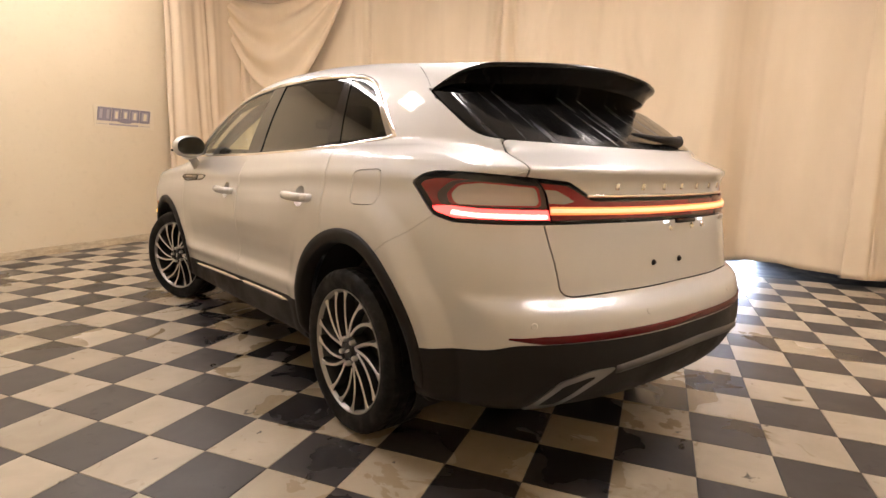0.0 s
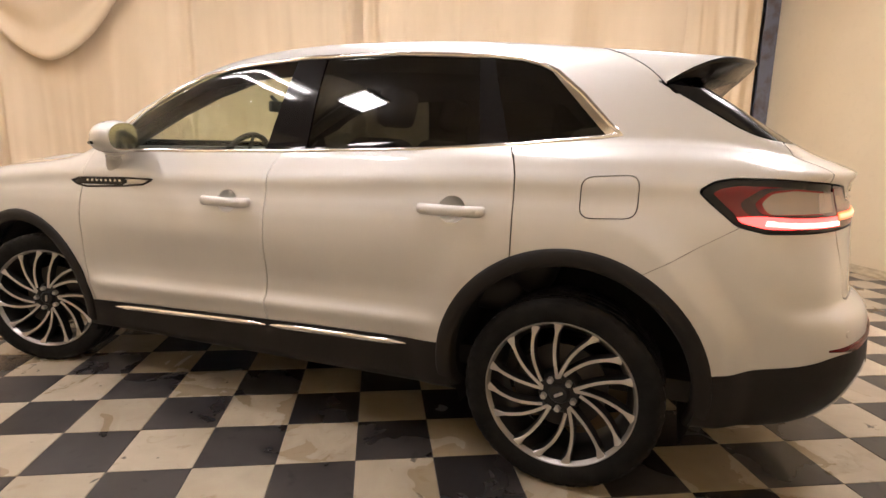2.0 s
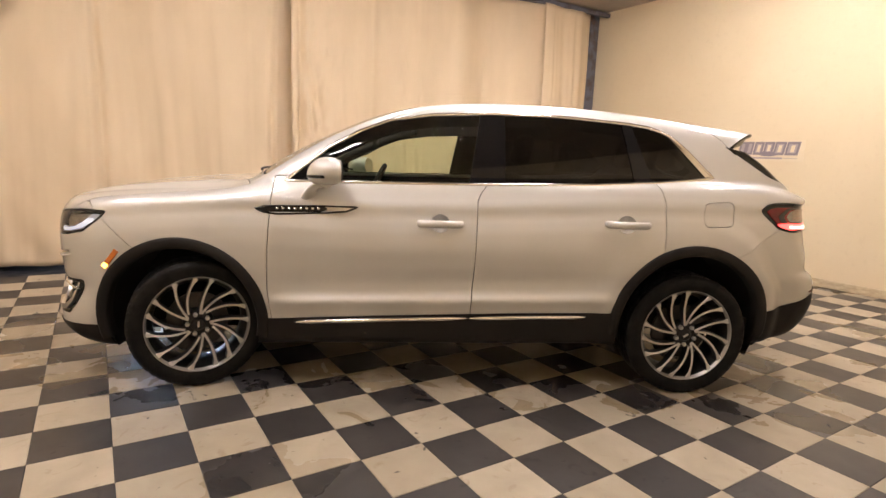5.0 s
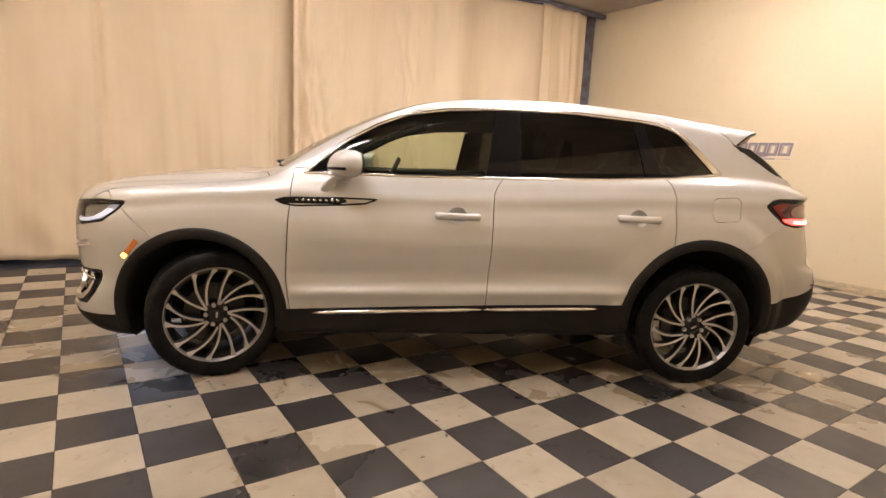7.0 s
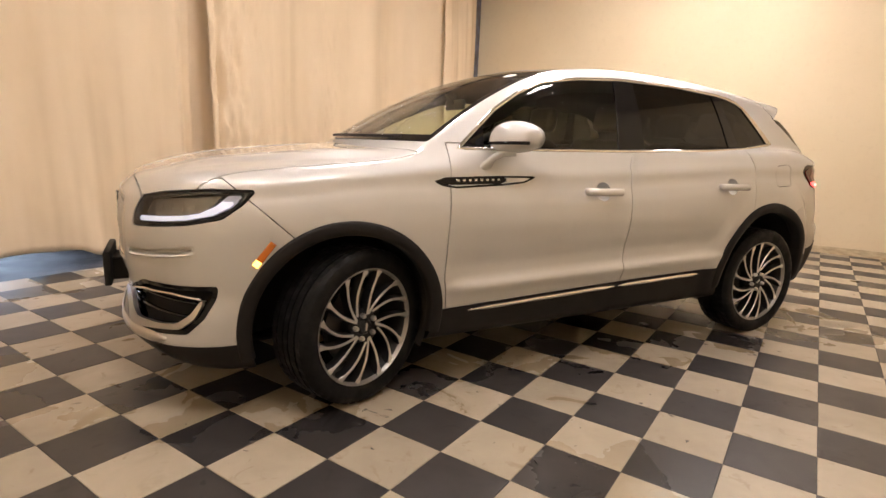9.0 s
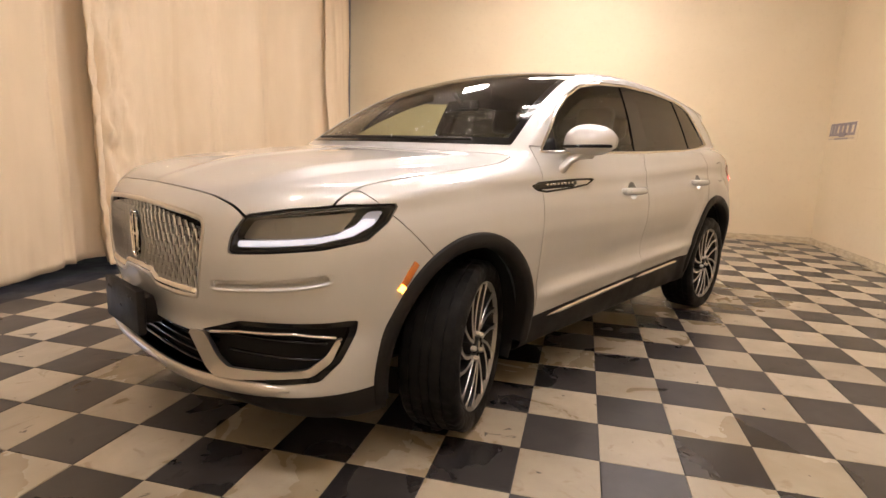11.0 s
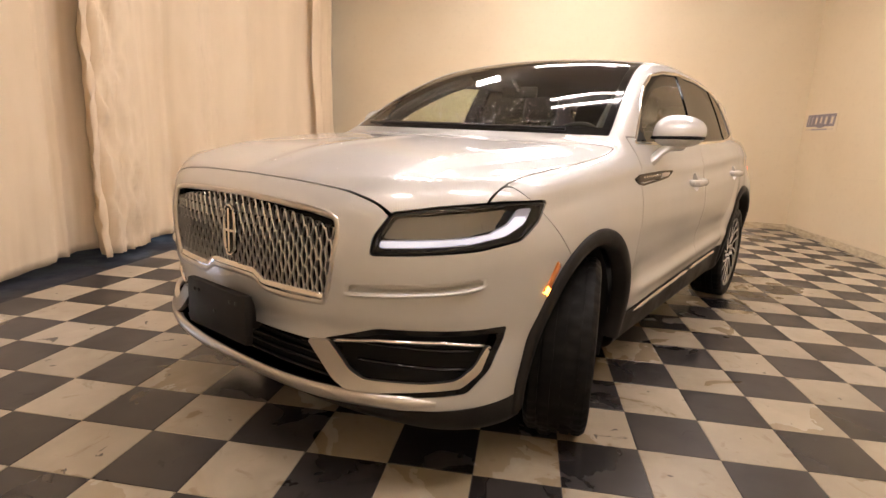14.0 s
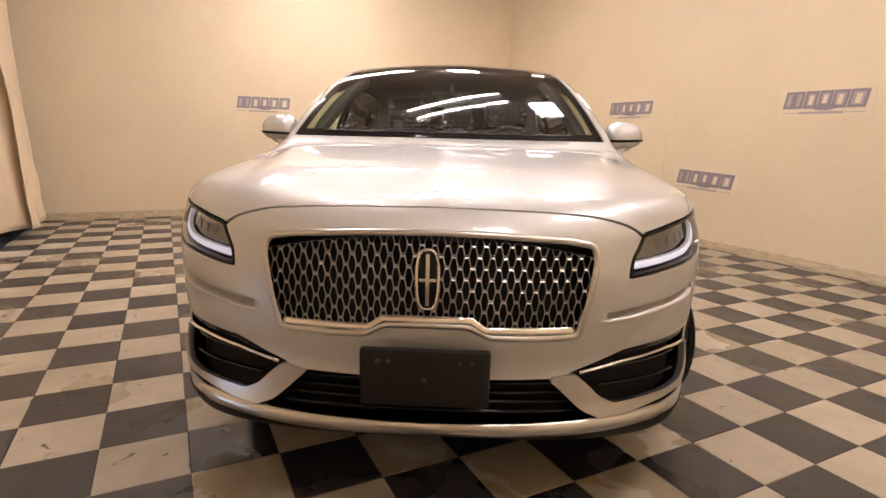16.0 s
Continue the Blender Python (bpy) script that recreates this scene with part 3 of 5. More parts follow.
def skin(h=.02):
    """The whole skin as triangles: one point in every cell that it crosses, moved onto it."""
    xs, ys, zs = np.arange(-2.58, 2.56, h), np.arange(0, 1.07, h), np.arange(.12, 1.78, h)
    half = np.concatenate([body(np.stack(np.meshgrid(b, ys, zs, indexing="ij"), -1)) for b in np.array_split(xs, 16)])
    v = np.concatenate([half[:, :0:-1], half], 1)
    ys = np.concatenate([-ys[:0:-1], ys])
    inside = v < 0
    count = sum(inside[a:a - 1 or None, b:b - 1 or None, c:c - 1 or None].astype(int) for a in (0, 1) for b in (0, 1) for c in (0, 1))
    cell = (count > 0) & (count < 8)
    number = np.full(cell.shape, -1)
    number[cell] = np.arange(cell.sum())
    idx = np.argwhere(cell)
    pts = np.stack([xs[idx[:, 0]], ys[idx[:, 1]], zs[idx[:, 2]]], -1) + h / 2
    quads = []
    for axis in range(3):
        a = [slice(None)] * 3
        b = [slice(None)] * 3
        a[axis], b[axis] = slice(0, -1), slice(1, None)
        cut = np.argwhere(inside[tuple(a)] != inside[tuple(b)])
        s = inside[tuple(a)][tuple(cut.T)]
        u, w = np.eye(3, dtype=int)[(axis + 1) % 3], np.eye(3, dtype=int)[(axis + 2) % 3]
        ok = (cut > 0).all(1) & (cut < np.array(number.shape)).all(1)
        cut, s = cut[ok], s[ok]
        q = np.stack([number[tuple((cut - k).T)] for k in (0 * u, u, u + w, w)], -1)
        quads.append(np.where(s[:, None], q, q[:, ::-1]))
    q = np.concatenate(quads)
    q = q[(q >= 0).all(1)]
    pts = onto(pts, 5)
    return pts, np.concatenate([q[:, [0, 1, 2]], q[:, [0, 2, 3]]])


def clip(mesh, h):
    """The part of a triangle mesh on the skin where h is at most 0, cut along h = 0."""
    v, f = mesh
    hv = h(v)
    low = hv <= 0
    n = low[f].sum(1)
    faces, made, ends = [f[n == 3]], {}, []
    extra = []

    def on_edge(a, b):
        key = (a, b) if a < b else (b, a)
        if key not in made:
            made[key] = len(v) + len(ends)
            ends.append(key)
        return made[key]
    for tri in f[(n > 0) & (n < 3)].tolist():
        ring = []
        for a, b in zip(tri, tri[1:] + tri[:1]):
            if low[a]:
                ring.append(a)
            if low[a] != low[b]:
                ring.append(on_edge(a, b))
        extra += [(ring[0], ring[k], ring[k + 1]) for k in range(1, len(ring) - 1)]
    if ends:
        e = np.array(ends)
        t = (hv[e[:, 0]] / (hv[e[:, 0]] - hv[e[:, 1]]))[:, None]
        v = np.concatenate([v, onto(v[e[:, 0]] * (1 - t) + v[e[:, 1]] * t, 2)])
        faces.append(np.array(extra))
    f = np.concatenate(faces)
    used, f = np.unique(f, return_inverse=True)
    return v[used], f.reshape(-1, 3)


def parted(mesh, h, gap=.005):
    """The mesh inside h and the mesh outside it, with a gap between the two."""
    return clip(mesh, lambda p: h(p) + gap / 2), clip(mesh, lambda p: gap / 2 - h(p))


def largest(mesh):
    """The largest connected piece of a mesh."""
    v, f = mesh
    mark = np.arange(len(v))
    while True:
        low = mark[f].min(1)
        after = mark.copy()
        np.minimum.at(after, f.ravel(), np.repeat(low, 3))
        if (after == mark).all():
            break
        mark = after
    f = f[mark[f[:, 0]] == np.bincount(mark[f[:, 0]]).argmax()]
    used, f = np.unique(f, return_inverse=True)
    return v[used], f.reshape(-1, 3)


def sided(mesh, left):
    v, f = mesh
    f = f[(v[f][:, :, 1].mean(1) > 0) == left]
    used, f = np.unique(f, return_inverse=True)
    return v[used], f.reshape(-1, 3)


def polygon(points, view, where=None):
    """Signed distance to an outline drawn in a view: 'side' (x, z), 'end' (|y|, z), 'top' (x, |y|), or the corner views along the diagonals in plan."""
    a = np.array(points, float)
    b = np.roll(a, -1, 0)

    def h(p):
        x, y, z = p[:, 0], np.abs(p[:, 1]), p[:, 2]
        u, w = {"side": (x, z), "end": (y, z), "top": (x, y), "front": ((y - x) * .7071, z), "rear": ((y + x) * .7071, z)}[view]
        q = np.stack([u, w], -1)[:, None]
        e, d = (b - a)[None], q - a[None]
        t = np.clip((d * e).sum(-1) / (e * e).sum(-1), 0, 1)
        dist = np.linalg.norm(d - e * t[..., None], axis=-1).min(1)
        up = (a[None, :, 1] > q[..., 1]) != (b[None, :, 1] > q[..., 1])
        cross = up & (q[..., 0] < (b - a)[None, :, 0] * (q[..., 1] - a[None, :, 1]) / np.where(b[:, 1] == a[:, 1], 1, b[:, 1] - a[:, 1]) + a[None, :, 0])
        s = np.where(cross.sum(1) % 2 == 1, -dist, dist)
        return s if where is None else np.maximum(s, where(x, y, z))
    return h


def rounded(points, r, n=5):
    """A closed outline with its corners rounded off by about r."""
    out, k = [], len(points)
    for i in range(k):
        a, b, c = (np.array(points[j % k], float) for j in (i - 1, i, i + 1))
        p = b + (a - b) * min(r / max(np.linalg.norm(a - b), 1e-6), .45)
        q = b + (c - b) * min(r / max(np.linalg.norm(c - b), 1e-6), .45)
        out += [tuple((1 - t) ** 2 * p + 2 * t * (1 - t) * b + t * t * q) for t in np.linspace(0, 1, n)]
    return out


def fine(points, d=.02, closed=True):
    """An outline with points every d."""
    out = []
    pts = [np.array(p, float) for p in points]
    for a, b in zip(pts, pts[1:] + (pts[:1] if closed else [])):
        n = max(1, int(np.ceil(np.linalg.norm(b - a) / d)))
        out += [a + (b - a) * k / n for k in range(n)]
    return np.array(out if closed else out + [pts[-1]])


def cast(points, view):
    """Outline points of a view taken onto the skin of the car's left half."""
    a = np.array(points, float)
    o = np.ones(len(a))
    start, way = {
        "side": (np.stack([a[:, 0], 1.3 * o, a[:, 1]], -1), (0, -1, 0)),
        "end+": (np.stack([2.8 * o, a[:, 0], a[:, 1]], -1), (-1, 0, 0)),
        "end-": (np.stack([-2.8 * o, a[:, 0], a[:, 1]], -1), (1, 0, 0)),
        "top": (np.stack([a[:, 0], a[:, 1], 2 * o], -1), (0, 0, -1)),
        "front": (np.stack([1.7 - a[:, 0] * .7071, 1.7 + a[:, 0] * .7071, a[:, 1]], -1), (-.7071, -.7071, 0)),
        "rear": (np.stack([-1.7 + a[:, 0] * .7071, 1.7 + a[:, 0] * .7071, a[:, 1]], -1), (.7071, -.7071, 0)),
    }[view]
    way = np.array(way, float)
    s = np.arange(0, 2.4, .02)
    g = body(start[:, None] + s[None, :, None] * way)
    i = np.argmax(g < 0, 1)
    i = np.where(g.min(1) < 0, np.maximum(i, 1), np.argmin(g, 1))
    lo, hi = s[np.maximum(i - 1, 0)], s[i]
    for _ in range(14):
        m = (lo + hi) / 2
        inside = body(start + m[:, None] * way) < 0
        lo, hi = np.where(inside, lo, m), np.where(inside, m, hi)
    return start + hi[:, None] * way


def mirrored(p):
    return np.asarray(p) * (1, -1, 1)


def link(name, v, f, material, parent, normals=None, label="", smooth=True):
    me = bpy.data.meshes.new(name)
    me.from_pydata(np.asarray(v).tolist(), [], [list(q) for q in f])
    me.materials.append(material)
    if smooth:
        me.shade_smooth()
    if normals is not None:
        me.normals_split_custom_set_from_vertices(np.asarray(normals).tolist())
    ob = new(name, me)
    ob.parent = parent
    return tagged(ob, label)


def panel(name, mesh, material, parent, lip=.012, lift=0.0, label=""):
    """A sheet of the skin as a part, its rim turned in by lip."""
    v, f = mesh
    if not len(f):
        return None
    n = slope(v)
    v = v + n * lift
    if lip:
        e = np.concatenate([f[:, [0, 1]], f[:, [1, 2]], f[:, [2, 0]]])
        key = np.sort(e, 1)
        _, first, count = np.unique(key, axis=0, return_index=True, return_counts=True)
        rim = e[first[count == 1]]
        k = len(v)
        a, b = v[rim[:, 0]], v[rim[:, 1]]
        na, nb = n[rim[:, 0]], n[rim[:, 1]]
        out = np.cross(b - a, na)
        out /= np.maximum(np.linalg.norm(out, axis=1, keepdims=True), 1e-9)
        m = len(rim)
        v = np.concatenate([v, a, b, b - nb * lip, a - na * lip])
        n = np.concatenate([n, out, out, out, out])
        r = k + np.arange(m)
        f = f.tolist() + np.stack([r + m, r, r + 3 * m, r + 2 * m], -1).tolist()
    return link(name, v, f, material, parent, n, label)


PROFILES = {"half": [(-.5, 0), (-.42, .6), (0, 1), (.42, .6), (.5, 0)], "flat": [(-.5, 0), (-.5, .8), (-.4, 1), (.4, 1), (.5, .8), (.5, 0)]}


def strip(name, path, width, height, material, parent, closed=False, profile="half", taper=False, label="", sink=.002):
    """A moulding laid on the skin along a path."""
    p = np.asarray(path, float)
    n = slope(p)
    d = np.roll(p, -1, 0) - np.roll(p, 1, 0) if closed else np.gradient(p, axis=0)
    s = np.cross(n, d)
    s /= np.maximum(np.linalg.norm(s, axis=1, keepdims=True), 1e-9)
    w = np.zeros(len(p)) + width
    width = np.max(w)
    if taper:
        w = w * np.minimum(1, np.minimum(np.arange(len(p)) + 1, len(p) - np.arange(len(p))) / 4)
    prof = PROFILES[profile]
    v = np.concatenate([p + s * (w * a)[:, None] + n * (height * b * w / width)[:, None] - n * sink for a, b in prof])
    m, k = len(p), len(prof)
    f = []
    for i in range(m if closed else m - 1):
        j = (i + 1) % m
        for c in range(k - 1):
            f.append((c * m + i, c * m + j, (c + 1) * m + j, (c + 1) * m + i))
    if not closed:
        f += [tuple(c * m for c in range(k)), tuple(c * m + m - 1 for c in range(k - 1, -1, -1))]
    return link(name, v, f, material, parent, label=label)


def part(name, bm, material, parent=None, label="", smooth=True):
    bmesh.ops.recalc_face_normals(bm, faces=bm.faces)
    ob = mesh_ob(name, bm, material, parent, smooth)
    if smooth:
        ob.data.set_sharp_from_angle(angle=radians(35))
    return tagged(ob, label)


def lathe(bm, profile, n=48, m=Matrix()):
    """Turns a profile of (radius, along) round the axis z."""
    rings = []
    for r, z in profile:
        rings.append([bm.verts.new(m @ Vector((r * math.cos(2 * math.pi * k / n), r * math.sin(2 * math.pi * k / n), z))) for k in range(n)])
    for a, b in zip(rings, rings[1:]):
        for k in range(n):
            bm.faces.new((a[k], a[(k + 1) % n], b[(k + 1) % n], b[k]))
    return rings


def tube(bm, path, r, n=8, flat=1.0, ends=True):
    """A tube along a path; r is a number or one for each point."""
    pts = [Vector(p) for p in path]
    rings, up = [], Vector((0, 0, 1))
    for i, p in enumerate(pts):
        d = (pts[min(i + 1, len(pts) - 1)] - pts[max(i - 1, 0)]).normalized()
        u = up if abs(d.dot(up)) < .95 else Vector((1, 0, 0))
        s = d.cross(u).normalized()
        w = s.cross(d)
        rr = r[i] if hasattr(r, "__len__") else r
        rings.append([bm.verts.new(p + s * rr * math.cos(2 * math.pi * k / n) + w * rr * flat * math.sin(2 * math.pi * k / n)) for k in range(n)])
    for a, b in zip(rings, rings[1:]):
        for k in range(n):
            bm.faces.new((a[k], a[(k + 1) % n], b[(k + 1) % n], b[k]))
    if ends:
        bm.faces.new(rings[0][::-1])
        bm.faces.new(rings[-1])
    return rings


def prism(bm, outline, depth, m=Matrix(), bevel=0.0):
    """A flat outline (x, y) pulled up by depth along z, its top edge bevelled."""
    base = [bm.verts.new(m @ Vector((x, y, 0))) for x, y in outline]
    c = Vector((sum(x for x, _ in outline), sum(y for _, y in outline), 0)) / len(outline)
    rings = [base, [bm.verts.new(m @ Vector((x, y, depth - bevel))) for x, y in outline]]
    if bevel:
        rings.append([bm.verts.new(m @ (Vector((x, y, depth)) + (c - Vector((x, y, 0))).normalized() * bevel)) for x, y in outline])
    k = len(outline)
    for a, b in zip(rings, rings[1:]):
        for i in range(k):
            bm.faces.new((a[i], a[(i + 1) % k], b[(i + 1) % k], b[i]))
    bm.faces.new(rings[-1])
    bm.faces.new(base[::-1])
    return bm

# ---------------------------------------------------------------- the car
CAR = pose(-2.2207, 4.4035, 0, 0, 0, 150.9)
car = tagged(new("car"), "pearl white luxury crossover with black cladding parked on wet tiles", "car")
ARCHES = ((1.502, .388, .474), (-1.422, .416, .492))     # x, z, outer radius of the flare

whole = skin(.0135)


def arch(p):
    x, y, z = p[:, 0], np.abs(p[:, 1]), p[:, 2]
    return np.maximum(np.minimum(*(np.hypot(x - a, z - b) - r + .048 for a, b, r in ARCHES)), .55 - y)


clad_x = curve((2.5, 2.2, 1.9, 1.0, -.95, -1.75, -2.12, -2.2, -2.28, -2.5), (.325, .335, .345, .411, .492, .503, .555, .575, .603, .612))
DLO = [(.945, 1.186), (.86, 1.262), (.714, 1.385), (.55, 1.481), (.38, 1.551), (.137, 1.592), (-.206, 1.615), (-.634, 1.616), (-1.04, 1.592), (-1.16, 1.577), (-1.235, 1.555), (-1.30, 1.524), (-1.40, 1.440), (-1.50, 1.338), (-1.548, 1.296), (-1.49, 1.286), (-1.199, 1.256), (-.813, 1.231), (-.185, 1.207), (.4, 1.194)]
dlo = polygon(DLO, "side", lambda x, y, z: .45 - y)


def screen(p):
    x, y, z = p[:, 0], np.abs(p[:, 1]), p[:, 2]
    return np.maximum.reduce([y - (cabin_z(z) + cabin_x(x) - .068), .235 - x, (1.212 - z), x - 1.30])


def sunroof(p):
    x, y, z = p[:, 0], np.abs(p[:, 1]), p[:, 2]
    return np.maximum.reduce([y - .585, x - .225, -1.25 - x, 1.5 - z])


def backlight(p):
    x, y, z = p[:, 0], np.abs(p[:, 1]), p[:, 2]
    return np.maximum.reduce([smax((x + 1.672 + (1.47 - z) * 1.68) / 1.95, 1.268 + .01 * (y / .6) ** 2 - z, .05), z - roof_x(x) + .075 + .045 * (y / .6) ** 2, y - .78, x + 1.5])


spoil_front = curve((0, .50, .60, .65, .70, .71), (-1.43, -1.43, -1.45, -1.53, -1.668, -1.70), .006)
spoil_back = curve((0, .30, .45, .55, .62, .67, .705), (-2.00, -1.985, -1.945, -1.895, -1.825, -1.75, -1.672), .012)


def spoiler_zone(p):
    x, y, z = p[:, 0], np.abs(p[:, 1]), p[:, 2]
    return np.maximum.reduce([x - spoil_front(y), 1.44 - z, y - .715])


HEAD = rounded([(-1.229, .812), (-1.218, .87), (-1.165, .943), (-1.02, .968), (-.832, .987), (-.668, .988), (-.700, .930), (-.765, .872), (-.907, .842), (-1.09, .823)], .012)
head = polygon(HEAD, "front", lambda x, y, z: 1.6 - x)
TAIL = rounded([(-.648, 1.119), (-.69, 1.150), (-.745, 1.163), (-.86, 1.162), (-1.069, 1.148), (-1.20, 1.136), (-1.29, 1.085), (-1.45, 1.08), (-1.45, 1.004), (-1.12, .995), (-.81, .993), (-.735, 1.012)], .012)
tail = polygon(TAIL, "rear", lambda x, y, z: x + 1.5)


def bar(p):
    x, y, z = p[:, 0], np.abs(p[:, 1]), p[:, 2]
    return np.maximum.reduce([np.abs(z - 1.043) - .041, y - .62, x + 2.0])


def rear_lamps(p):
    return np.minimum(tail(p), bar(p))


GRILLE = rounded([(-.01, .948), (.20, .944), (.40, .932), (.487, .916), (.500, .87), (.478, .73), (.455, .637), (.30, .632), (.185, .634), (.155, .652), (.125, .668), (-.01, .668)], .02)
grille = polygon(GRILLE, "end", lambda x, y, z: 2.0 - x)
INTAKE = [(-.01, .494), (.20, .494), (.405, .498), (.445, .47), (.535, .375), (.50, .358), (.19, .350), (-.01, .347)]
intake = polygon(INTAKE, "end", lambda x, y, z: 2.0 - x)
FOG = rounded([(-1.36, .517), (-1.20, .578), (-.90, .590), (-.79, .598), (-.80, .545), (-.845, .455), (-.915, .387), (-1.10, .372), (-1.30, .362), (-1.365, .41), (-1.40, .485)], .015)
fog = polygon(FOG, "front", lambda x, y, z: 1.7 - x)

slot_mid = curve((-1.30, -1.15, -1.0, -.86), (.696, .708, .723, .747))
slot_hole = lambda p: np.maximum.reduce([np.abs(p[:, 2] - slot_mid((np.abs(p[:, 1]) - p[:, 0]) * .7071)) - .015, -1.29 - (np.abs(p[:, 1]) - p[:, 0]) * .7071, (np.abs(p[:, 1]) - p[:, 0]) * .7071 + .885, 1.6 - p[:, 0]])

paint = clip(whole, lambda p: -arch(p))
below = clip(paint, lambda p: p[:, 2] - clad_x(p[:, 0]))
paint = clip(paint, lambda p: clad_x(p[:, 0]) - p[:, 2])
cut = {}
for key, h, gap in (("dlo", dlo, 0), ("screen", screen, .006), ("sunroof", sunroof, .006), ("backlight", backlight, .006), ("spoiler", spoiler_zone, .006), ("head", head, .006), ("rear", rear_lamps, .006),
                    ("grille", grille, 0), ("intake", intake, 0), ("fog", fog, 0)):
    cut[key], paint = parted(paint, h, gap)

# panels
front_door = polygon([(1.0, 1.30), (1.013, 1.05), (1.026, .793), (1.032, .583), (1.0, .30), (-.112, .30), (-.116, .555), (-.126, .736), (-.130, 1.114), (-.150, 1.16), (-.185, 1.206), (-.185, 1.30)], "side", lambda x, y, z: np.maximum(.6 - y, z - 1.21))
rear_door = polygon([(-.185, 1.30), (-.185, 1.206), (-.150, 1.16), (-.130, 1.114), (-.126, .736), (-.116, .555), (-.112, .30), (-1.0, .30), (-1.215, .80), (-1.216, .95), (-1.212, 1.144), (-1.195, 1.21), (-1.166, 1.262), (-1.16, 1.30)], "side", lambda x, y, z: np.maximum(.6 - y, z - 1.27))
hood = polygon([(2.340, -.05), (2.339, .15), (2.337, .30), (2.330, .42), (2.317, .54), (2.302, .63), (2.285, .70), (2.24, .78), (2.12, .855), (2.04, .862), (1.84, .868), (1.5, .872), (1.25, .872), (1.145, .858), (1.17, .78), (1.22, .66), (1.27, .55), (1.31, .3), (1.32, -.05)], "top", lambda x, y, z: .92 - z)
gate = polygon([(-.05, 1.30), (.60, 1.30), (.690, 1.272), (.705, 1.145), (.657, .995), *rounded([(.634, .823), (.616, .748), (.40, .757)], .045)[5:10], (.40, .757), (-.05, .762)], "end", lambda x, y, z: x + 1.9)


def nose(p):
    x, z = p[:, 0], p[:, 2]
    return np.maximum(.93 * (z - .769) - .84 * (x - 1.714), z - 1.03) * .7


def stern(p):
    x, z = p[:, 0], p[:, 2]
    return np.maximum((z - .797) * .85 + (x + 1.588) * .52, x + 1.45)


fuel = polygon(rounded([(-1.443, 1.150), (-1.628, 1.163), (-1.628, 1.022), (-1.444, 1.012)], .04), "side", lambda x, y, z: .6 - y)
for key, h in (("front_door", front_door), ("rear_door", rear_door), ("hood", hood), ("gate", gate), ("fuel", fuel), ("nose", nose), ("stern", stern)):
    cut[key], paint = parted(paint, h, {"fuel": .0035, "nose": .0035, "stern": .002}.get(key, .005))

HANDLES = ((.078, .984), (-.986, 1.014))


def cups(p):
    x, y, z = p[:, 0], np.abs(p[:, 1]), p[:, 2]
    return np.maximum(np.minimum(*(np.hypot((x - a) / .054, (z - b) / .050) for a, b in HANDLES)) * .056 - .056, .7 - y)


cut["front_cup"], cut["front_door"] = parted(cut["front_door"], cups, 0)
cut["rear_cup"], cut["rear_door"] = parted(cut["rear_door"], cups, 0)
front_doors, rear_doors = [], []
for left in (True, False):
    front_doors.append(panel("front_door", sided(cut["front_door"], left), m_paint, car))
    rear_doors.append(panel("rear_door", sided(cut["rear_door"], left), m_paint, car))
    x_split = lambda p: 1.0 - p[:, 0]
    panel("front_fender", clip(clip(sided(paint, left), x_split), lambda p: p[:, 2] - 1.19), m_paint, car)
panel("hood", cut["hood"], m_paint, car)
panel("body_shell", clip(paint, lambda p: np.minimum(p[:, 0] - 1.0, 1.19 - p[:, 2])), m_paint, car, label="pearl white roof, pillars and rear quarters")
front_bumper = panel("front_bumper", clip(cut["nose"], lambda p: -slot_hole(p)), m_paint, car)
rear_bumper = panel("rear_bumper", cut["stern"], m_paint, car)
tailgate = panel("tailgate", cut["gate"], m_paint, car)
panel("fuel_door", sided(cut["fuel"], True), m_paint, car, lip=.006, lift=-.001)
panel("quarter_cover", sided(cut["fuel"], False), m_paint, car, lip=.006, lift=-.001, label="plain white quarter panel insert")
# lower cladding, split into its mouldings
fore, aft = (lambda p: 1.4 - p[:, 0]), (lambda p: p[:, 0] + 1.4)
panel("front_valance", clip(below, fore), m_clad, car, lip=.01, lift=.003, label="matte black plastic front valance")
panel("rear_valance", clip(below, aft), m_clad, car, lip=.01, lift=.003, label="matte black plastic rear valance")
sills = clip(below, lambda p: np.abs(p[:, 0]) - 1.3995)
for left in (True, False):
    panel("side_sill", clip(sided(sills, left), lambda p: .35 - np.abs(p[:, 1])), m_clad, car, lip=0, lift=.003, label="matte black plastic sill cladding")
panel("underbody", clip(sills, lambda p: np.abs(p[:, 1]) - .35), m_void, car, lip=0)

# a dark shell inside, seen through gaps and windows
inner = clip(clip(whole, lambda p: .02 - arch(p)), lambda p: .012 - cups(p))
for h, frame_width in ((dlo, .075), (screen, 0), (backlight, 0)):
    inner = clip(inner, lambda p, h=h, w=frame_width: .012 - w * step(1.24, 1.36, p[:, 2]) - h(p))
for h in (grille, intake, fog, head, rear_lamps):
    inner = clip(inner, lambda p, h=h: -h(p))
v, f = inner
link("inner_shell", v - slope(v) * .030, f, m_trim_in, car, -slope(v))

